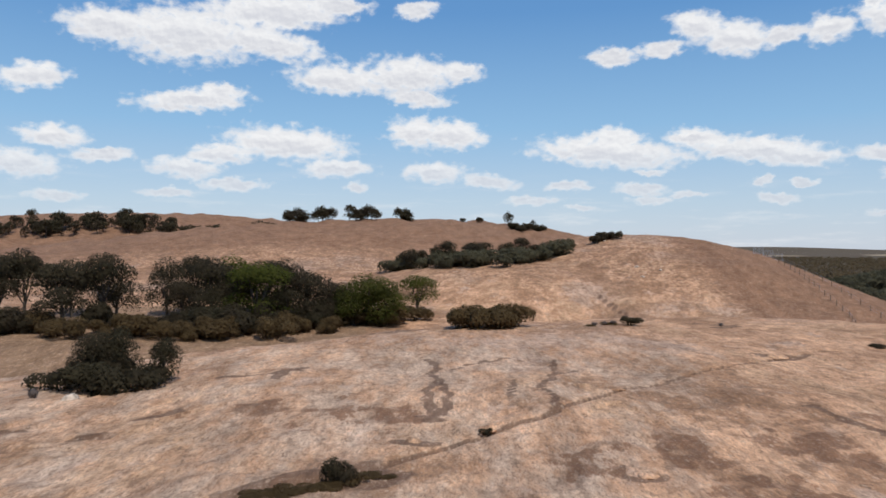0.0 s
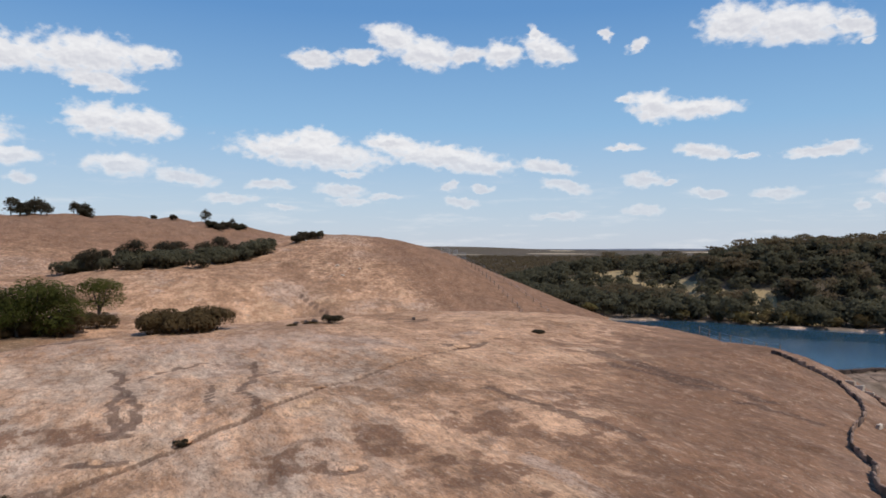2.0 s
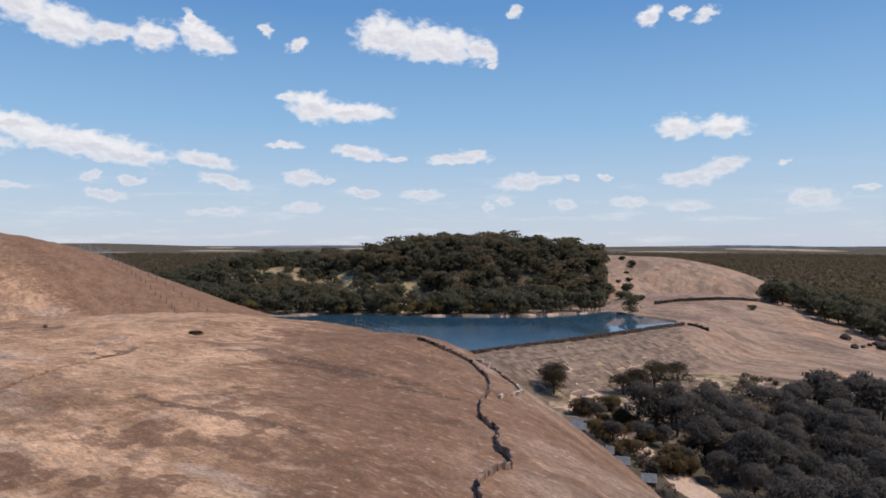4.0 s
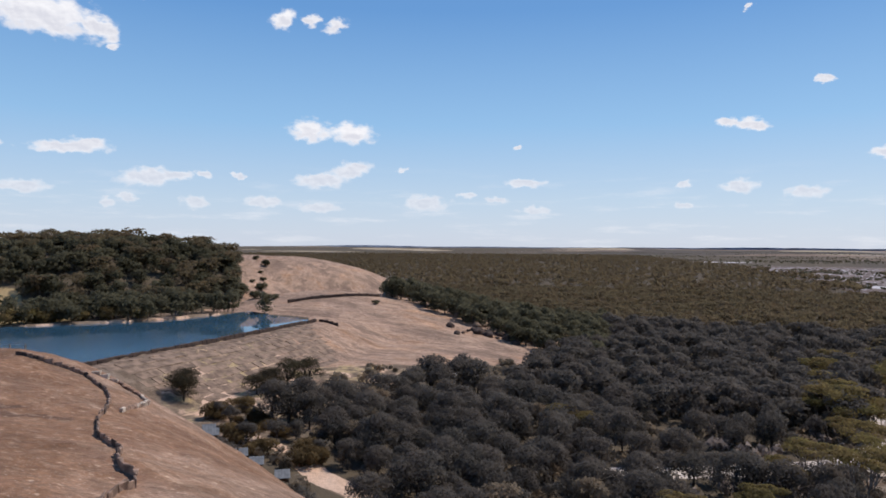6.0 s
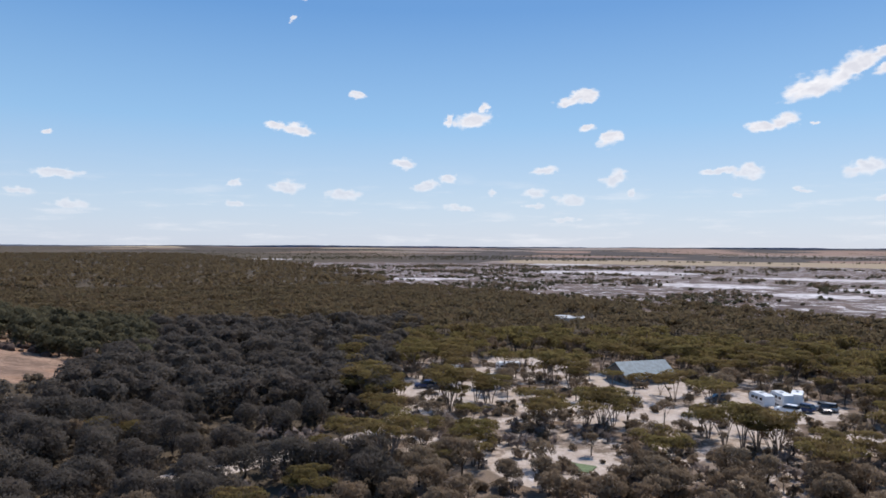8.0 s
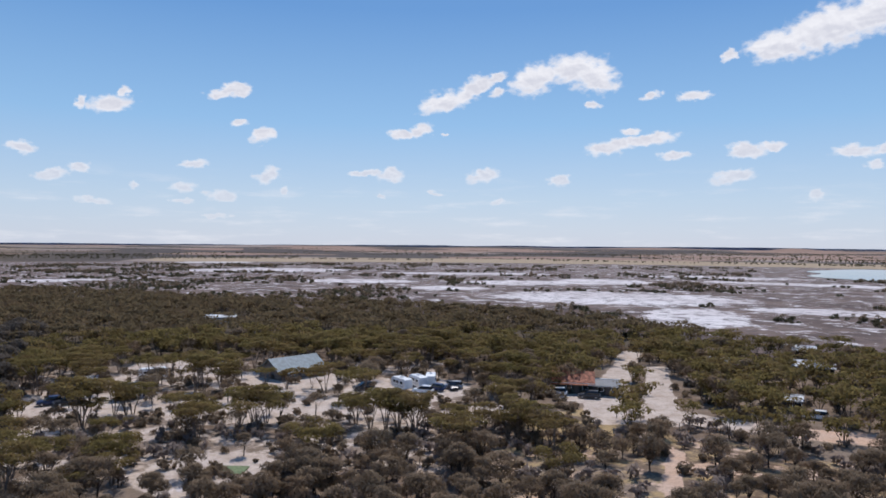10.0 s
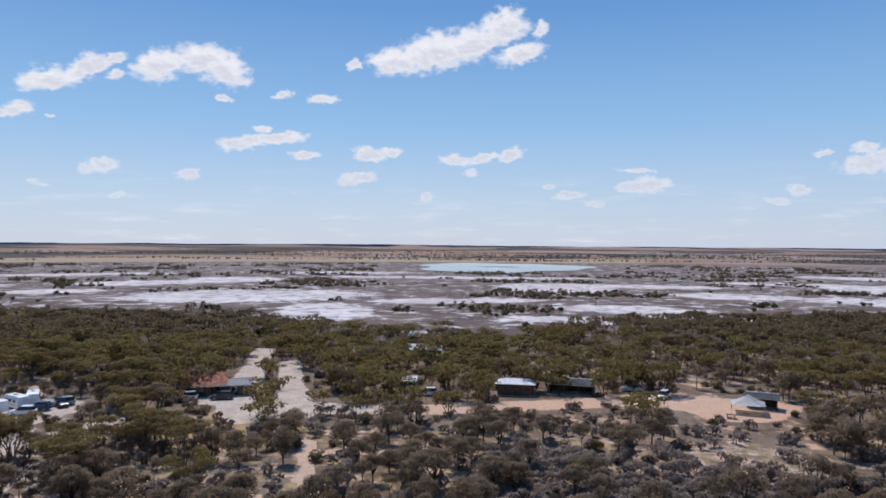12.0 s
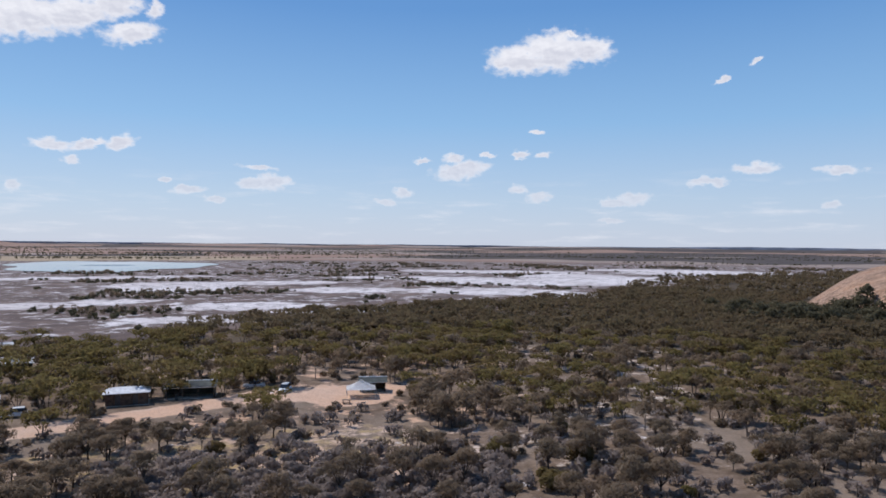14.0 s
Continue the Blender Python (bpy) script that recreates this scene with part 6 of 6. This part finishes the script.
def hall(name, x, y, yaw, w, d, eave, ridge, wall, roof, label, category="building", over=0.5, doors=2, windows=2, open_front=False, skillion=False, hip=0.0):
    """A plain building with a pitched, hipped or lean-to roof: front towards -y."""
    root = tagged(new(name), label, category)
    root.matrix_basis = pose(x, y, land(x, y), 0, 0, yaw)
    t, hw, hd = 0.15, w / 2, d / 2
    part("floor_slab", boxed(-hw - 0.3, hw + 0.3, -hd - 0.3, hd + 0.3, -0.5, 0.08), STONE_PALE, root, "concrete floor slab")
    back = ridge if skillion else eave
    part("wall", boxed(-hw, hw, hd - t, hd, 0, back), wall, root)
    for s in (-1, 1):
        bm = bmesh.new()
        prof = [(-hd, 0), (hd - t, 0), (hd - t, back), (-hd, eave)] if skillion else [(-hd, 0), (hd - t, 0), (hd - t, eave), (-hd, eave)] if hip else [(-hd, 0), (hd - t, 0), (hd - t, eave), (0, ridge), (-hd, eave)]
        inner, outer = [bm.verts.new((s * (hw - t), py, pz)) for py, pz in prof], [bm.verts.new((s * hw, py, pz)) for py, pz in prof]
        bm.faces.new(inner)
        bm.faces.new(outer)
        for k in range(len(prof)):
            j = (k + 1) % len(prof)
            bm.faces.new((inner[k], inner[j], outer[j], outer[k]))
        bmesh.ops.recalc_face_normals(bm, faces=bm.faces)
        part("end_wall", bm, wall, root)
    if open_front:
        n = max(3, int(w / 2.5) + 1)
        for k in range(n):
            px = -hw + t + (w - 2 * t) * k / (n - 1)
            part("post", boxed(px - 0.07, px + 0.07, -hd, -hd + 0.14, 0, eave), TIMBER, root)
    else:
        part("wall", boxed(-hw + t, hw - t, -hd, -hd + t, 0, eave), wall, root)
        for k in range(doors + windows):
            px = -hw + (k + 0.7) * w / (doors + windows + 0.4)
            if k % 2 and windows:
                frame_part = part("window", boxed(px - 0.6, px + 0.6, -hd - 0.05, -hd + 0.02, 1.0, 2.0), WHITE_PAINT, root, "window with a pale frame")
                part("pane", boxed(px - 0.53, px + 0.53, -hd - 0.06, -hd - 0.04, 1.07, 1.93, 0), GLASS, frame_part)
            else:
                part("door", boxed(px - 0.45, px + 0.45, -hd - 0.05, -hd + 0.02, 0.1, 2.1), DARK_PAINT, root, "plain dark door")
    o = over
    if skillion:
        slope = (ridge - eave) / d
        part("roof", sheet(((-hw - o, -hd - o, eave - slope * o + 0.1), (hw + o, -hd - o, eave - slope * o + 0.1), (hw + o, hd + o, ridge + slope * o + 0.1), (-hw - o, hd + o, ridge + slope * o + 0.1)), 0.08, int(w / 0.8)), roof, root, "sloping ribbed metal roof")
        part("ridge_cap", boxed(-hw - o, hw + o, hd + o - 0.3, hd + o + 0.06, ridge + slope * o + 0.06, ridge + slope * o + 0.2), IRON_WHITE, root, "pale metal ridge cap")
    else:
        slope = (ridge - eave) / hd
        for s in (-1, 1):
            part("roof", sheet(((-hw - o, s * (hd + o), eave - slope * o + 0.1), (hw + o, s * (hd + o), eave - slope * o + 0.1), (hw + o - hip, 0, ridge + 0.1), (-hw - o + hip, 0, ridge + 0.1)), 0.08, int(w / 0.8)), roof, root, "ribbed roof slope")
            if hip:
                x0, x1, z0 = s * (hw + o), s * (hw + o - hip), eave - slope * o + 0.1
                part("roof", sheet(((x0, -hd - o, z0), (x0, hd + o, z0), (x1, 0.02, ridge + 0.1), (x1, -0.02, ridge + 0.1)), 0.08, 4), roof, root, "ribbed hip end")
    part("gutter", boxed(-hw - o, hw + o, -hd - o - 0.1, -hd - o, eave - 0.12, eave + 0.02, 0.02), STEEL, root, "steel gutter")
    return root


hall("toilet_block", 1.7, -150.6, 177, 7.6, 4.4, 2.5, 3.2, BROWN_WALL, IRON_WHITE, "low brown block with a bright white hipped iron roof", over=0.5, doors=2, windows=0, hip=1.9)
hall("open_shelter", -10.3, -152.0, 170, 9.4, 4.5, 2.3, 2.6, DARK_WALL, DARK_WALL, "long dark open-fronted shelter with a flat dark roof", "shelter", 0.4, open_front=True, skillion=True)
hall("kiosk", 67.5, -141.5, 206, 7.6, 6.0, 2.6, 4.4, DARK_WALL, IRON_RED, "dark low house with a faded red tiled roof", over=0.9)
hall("annexe", 60.8, -143.2, 202, 6.0, 5.0, 2.2, 2.6, DARK_WALL, IRON_GREY, "dark lean-to annexe with a grey iron roof beside the red-roofed house", over=0.4, skillion=True)
hall("big_shed", 128.5, -115.0, -98, 12.5, 9.0, 1.9, 4.6, IRON_GREY, IRON_BLUE, "large shed with a wide blue-grey sheet roof among the gums", over=0.6, doors=3, windows=3)
hall("far_shed", 232, -170, 235, 12, 5, 2.9, 3.4, GREY_PAINT, IRON_WHITE, "distant long shed with a white roof in the bush", over=0.4, skillion=True)
hall("cabin", 47, -189, 194, 7.5, 5, 2.2, 3.2, DARK_WALL, IRON_WHITE, "dark cabin with a pale roof among the trees", over=0.5, doors=1, windows=0)
hall("cabin", 28, -197, 188, 9.0, 5, 2.0, 2.7, DARK_WALL, IRON_WHITE, "dark cabin with a long pale roof among the trees", over=0.5, doors=1, windows=0, skillion=True)
hall("cabin", 36, -226, 188, 8.0, 5, 2.0, 2.7, DARK_WALL, IRON_WHITE, "dark cabin half hidden in the mallee", over=0.5, doors=1, windows=0, skillion=True)
hall("store_shed", 150, -76, 242, 4.5, 3.5, 2.3, 3.0, GREY_PAINT, IRON_WHITE, "small grey store shed with a pale roof in the camp", over=0.3)
hall("store_shed", 134, -76, 240, 4.0, 3.5, 2.3, 2.8, DARK_WALL, IRON_GREY, "small dark shed with a grey roof in the camp", over=0.3, skillion=True)
hall("store_shed", 25.0, -150, 186, 3.4, 3.0, 2.3, 2.7, DARK_WALL, IRON_WHITE, "small dark shed with a white roof by the road", over=0.3, skillion=True)
hall("picnic_shelter", -46.5, -143.5, 162, 5.4, 3.2, 2.2, 2.5, BROWN_WALL, DARK_WALL, "dark flat-roofed picnic shelter beside bare ground", "shelter", 0.4, open_front=True, skillion=True)


def info_hut(x, y, yaw):
    root = tagged(new("trail_shelter"), "small trail shelter with a tilted pale iron roof below the rock", "shelter", "trail shelters below the rock")
    root.matrix_basis = pose(x, y, land(x, y), 0, 0, yaw)
    root.scale = (0.56, 0.56, 0.72)
    for px in (-1.3, 1.3):
        part("post", boxed(px - 0.06, px + 0.06, -0.95, -0.83, -0.2, 1.9), TIMBER, root)
        part("post", boxed(px - 0.06, px + 0.06, 0.83, 0.95, -0.2, 2.5), TIMBER, root)
    part("roof", sheet(((-1.6, -1.3, 1.85), (1.6, -1.3, 1.85), (1.6, 1.3, 2.7), (-1.6, 1.3, 2.7)), 0.06, 5), IRON_GREY, root, "tilted pale iron roof")
    part("panel", boxed(-1.2, 1.2, 0.84, 0.9, 0.6, 1.8), BROWN_WALL, root, "brown back panel")
    bench = part("bench", boxed(-1.1, 1.1, -0.2, 0.25, 0.4, 0.48), TIMBER, root)
    for px in (-0.9, 0.9):
        part("leg", boxed(px - 0.05, px + 0.05, -0.1, 0.15, -0.1, 0.4), TIMBER, bench)


for _x, _y, _a in ((85.8, 45.2, -62), (87.2, 46.4, -62), (80.6, 38.7, -64), (79.0, 35.9, -66), (76.8, 31.7, -66)):
    info_hut(_x, _y, _a)


def sail_tent(x, y, yaw):
    root = tagged(new("shade_sail"), "white peaked shade canopy on steel poles over bare ground", "canopy")
    root.matrix_basis = pose(x, y, land(x, y), 0, 0, yaw)
    bm = bmesh.new()
    n = 9
    grid = [[bm.verts.new(((i / (n - 1) - 0.5) * 6, (j / (n - 1) - 0.5) * 5, 1.8 + 1.7 * max(0, 1 - 2 * max(abs(i / (n - 1) - 0.5), abs(j / (n - 1) - 0.5))) ** 1.3)) for j in range(n)] for i in range(n)]
    for i in range(n - 1):
        for j in range(n - 1):
            bm.faces.new((grid[i][j], grid[i + 1][j], grid[i + 1][j + 1], grid[i][j + 1]))
    bmesh.ops.solidify(bm, geom=bm.faces[:], thickness=0.04)
    part("canopy", bm, WHITE_PAINT, root, "white fabric canopy")
    for px in (-2.9, 2.9):
        for py in (-2.4, 2.4):
            part("pole", boxed(px - 0.05, px + 0.05, py - 0.05, py + 0.05, -0.2, 2.0), STEEL, root)


sail_tent(-42.5, -139.0, -15)


def wheels(root, spots, r=0.33):
    for px, py in spots:
        bm = bmesh.new()
        bmesh.ops.create_cone(bm, cap_ends=True, segments=16, radius1=r, radius2=r, depth=0.22, matrix=Matrix.Translation((px, py, r)) @ Matrix.Rotation(math.pi / 2, 4, "X"))
        bmesh.ops.bevel(bm, geom=[e for e in bm.edges if len(e.link_faces) == 2 and any(len(f.verts) > 4 for f in e.link_faces)], offset=0.04, segments=2, affect="EDGES")
        tyre = part("wheel", bm, RUBBER, root, "black road wheel")
        bm = bmesh.new()
        bmesh.ops.create_cone(bm, cap_ends=True, segments=12, radius1=r * 0.6, radius2=r * 0.5, depth=0.24, matrix=Matrix.Translation((px, py, r)) @ Matrix.Rotation(math.pi / 2, 4, "X"))
        part("rim", bm, STEEL, tyre)


def loft(sections):
    """A body through cross sections along x: each is x, half width, low z, high z, and inset of the top."""
    bm = bmesh.new()
    rings = []
    for x, hw, z0, z1, inset in sections:
        rings.append([bm.verts.new(p) for p in ((x, -hw, z0), (x, -hw, (z0 + z1) / 2), (x, -hw + inset, z1), (x, hw - inset, z1), (x, hw, (z0 + z1) / 2), (x, hw, z0))])
    for a, b in zip(rings, rings[1:]):
        for k in range(6):
            bm.faces.new((a[k], a[(k + 1) % 6], b[(k + 1) % 6], b[k]))
    bm.faces.new(rings[0])
    bm.faces.new(rings[-1])
    bmesh.ops.recalc_face_normals(bm, faces=bm.faces)
    bmesh.ops.bevel(bm, geom=bm.edges[:], offset=0.05, segments=2, affect="EDGES", clamp_overlap=True)
    return bm


def car(x, y, yaw, paint, label, wagon=True):
    root = tagged(new("car"), label, "car", "parked cars")
    root.matrix_basis = pose(x, y, land(x, y) + 0.02, 0, 0, yaw)
    part("body", loft(((-2.3, 0.8, 0.4, 0.85, 0.05), (-2.1, 0.9, 0.3, 0.98, 0.08), (0.9, 0.92, 0.28, 1.0, 0.08), (2.0, 0.88, 0.3, 0.9, 0.1), (2.3, 0.75, 0.4, 0.75, 0.06))), paint, root)
    tail = -2.1 if wagon else -1.3
    part("cabin", loft(((tail, 0.8, 0.95, 1.1, 0.05), (tail + 0.3, 0.82, 0.95, 1.62, 0.14), (0.2, 0.82, 0.95, 1.66, 0.14), (1.1, 0.78, 0.95, 1.02, 0.05))), GLASS, root, "dark tinted cabin windows")
    part("roof", boxed(tail + 0.32, 0.18, -0.66, 0.66, 1.62, 1.69, 0.03), paint, root)
    for s in (-1, 1):
        part("headlight", boxed(2.2, 2.31, s * 0.6 - 0.15, s * 0.6 + 0.15, 0.6, 0.74), WHITE_PAINT, root, "clear headlight")
    part("bumper", boxed(2.2, 2.36, -0.78, 0.78, 0.35, 0.52), DARK_PAINT, root, "dark bumper")
    wheels(root, [(px, py) for px in (-1.4, 1.4) for py in (-0.82, 0.82)])


def caravan(x, y, yaw, length=6.4, label="white touring caravan with dark windows on white sand"):
    root = tagged(new("caravan"), label, "caravan", "parked caravans")
    root.matrix_basis = pose(x, y, land(x, y) + 0.02, 0, 0, yaw)
    h = length / 2
    part("body", loft(((-h, 1.1, 0.6, 2.5, 0.1), (-h + 0.3, 1.15, 0.45, 2.65, 0.1), (h - 0.7, 1.15, 0.45, 2.65, 0.1), (h, 1.1, 0.9, 2.1, 0.1))), WHITE_PAINT, root)
    for s in (-1, 1):
        for px in (-h + 1.2, 0.0, h - 1.6):
            part("window", boxed(px - 0.45, px + 0.45, s * 1.15 - 0.03, s * 1.15 + 0.03, 1.5, 2.05), GLASS, root, "dark caravan window")
        part("stripe", boxed(-h + 0.5, h - 0.6, s * 1.165 - 0.012, s * 1.165 + 0.012, 1.0, 1.12, 0), GREY_PAINT, root, "grey side stripe")
    part("door", boxed(0.7, 1.3, -1.18, -1.12, 0.55, 2.3), GREY_PAINT, root, "entrance door")
    part("roof_hatch", boxed(-0.3, 0.3, -0.3, 0.3, 2.64, 2.8), GREY_PAINT, root, "roof hatch")
    part("drawbar", boxed(h - 0.1, h + 1.2, -0.08, 0.08, 0.42, 0.54), STEEL, root, "steel drawbar")
    wheels(root, [(px, py) for px in (-0.35, 0.4) for py in (-1.02, 1.02)], 0.35)


caravan(151.2, -92.3, 62)
caravan(98.2, -119.5, -18, 5.6, "white caravan parked in the sandy camp")
caravan(96.9, -123.7, -24, 5.4, "white caravan beside parked cars in the camp")
caravan(95.8, -127.0, -56, 5.0, "pale caravan at the edge of the camp clearing")
car(91.5, -122.8, 10, BLUE_PAINT, "dark blue car beside the caravans")
car(89.8, -127.3, 30, GREY_PAINT, "silver station wagon beside the caravans")
car(92.0, -119.2, 20, WHITE_PAINT, "white station wagon beside the caravans")
car(89.5, -126.5, 140, DARK_PAINT, "charcoal car at the edge of the camp")
car(104.5, -114.0, 60, DARK_PAINT, "charcoal car under the camp trees")
car(141.0, -64.5, 70, BLUE_PAINT, "dark blue car at the camp clearing")
car(138.5, -66.5, 75, DARK_PAINT, "charcoal car in the shade of the gums")
car(20.3, -145.8, 5, WHITE_PAINT, "white car parked by the sandy road")
car(-23.4, -155.4, -5, GREY_PAINT, "silver utility vehicle parked on the sandy road", False)
car(-28.6, -148.6, 60, WHITE_PAINT, "white car parked in the sandy clearing")
car(61.5, -137.0, 20, DARK_PAINT, "dark car in front of the red-roofed house")
car(68.5, -135.6, 24, WHITE_PAINT, "white station wagon in front of the red-roofed house")
car(110, -96, 10, WHITE_PAINT, "white car between camp trees")


def ground_mat(x, y, w, d, yaw):
    bm = bmesh.new()
    n = 6
    c, s = math.cos(radians(yaw)), math.sin(radians(yaw))
    rows = []
    for i in range(n + 1):
        row = []
        for j in range(n + 1):
            px, py = (i / n - 0.5) * w, (j / n - 0.5) * d
            gx, gy = x + px * c - py * s, y + px * s + py * c
            row.append(bm.verts.new((gx, gy, land(gx, gy) + 0.16)))
        rows.append(row)
    for i in range(n):
        for j in range(n):
            bm.faces.new((rows[i][j], rows[i + 1][j], rows[i + 1][j + 1], rows[i][j + 1]))
    bmesh.ops.recalc_face_normals(bm, faces=bm.faces)
    bmesh.ops.solidify(bm, geom=bm.faces[:], thickness=0.12)
    tagged(link("ground_mat", bm, GREEN_MAT), "flat faded green ground mat on white sand", "mat")


ground_mat(81.5, -61.5, 4.6, 3.4, 35)


def timber_table(x, y, yaw):
    root = tagged(new("picnic_table"), "weathered timber picnic table with benches in the clearing", "table", "picnic tables")
    root.matrix_basis = pose(x, y, land(x, y), 0, 0, yaw)
    part("tabletop", boxed(-0.9, 0.9, -0.4, 0.4, 0.70, 0.76), TIMBER, root)
    for s in (-1, 1):
        part("bench", boxed(-0.9, 0.9, s * 0.75 - 0.14, s * 0.75 + 0.14, 0.42, 0.47), TIMBER, root)
        part("leg", boxed(s * 0.6 - 0.05, s * 0.6 + 0.05, -0.7, 0.7, -0.1, 0.42), TIMBER, root)
        part("upright", boxed(s * 0.6 - 0.05, s * 0.6 + 0.05, -0.3, 0.3, 0.4, 0.70), TIMBER, root)


for _x, _y, _a in ((14.0, -128.5, 10), (-1.5, -133.0, 30), (-38, -134, -20)):
    timber_table(_x, _y, _a)
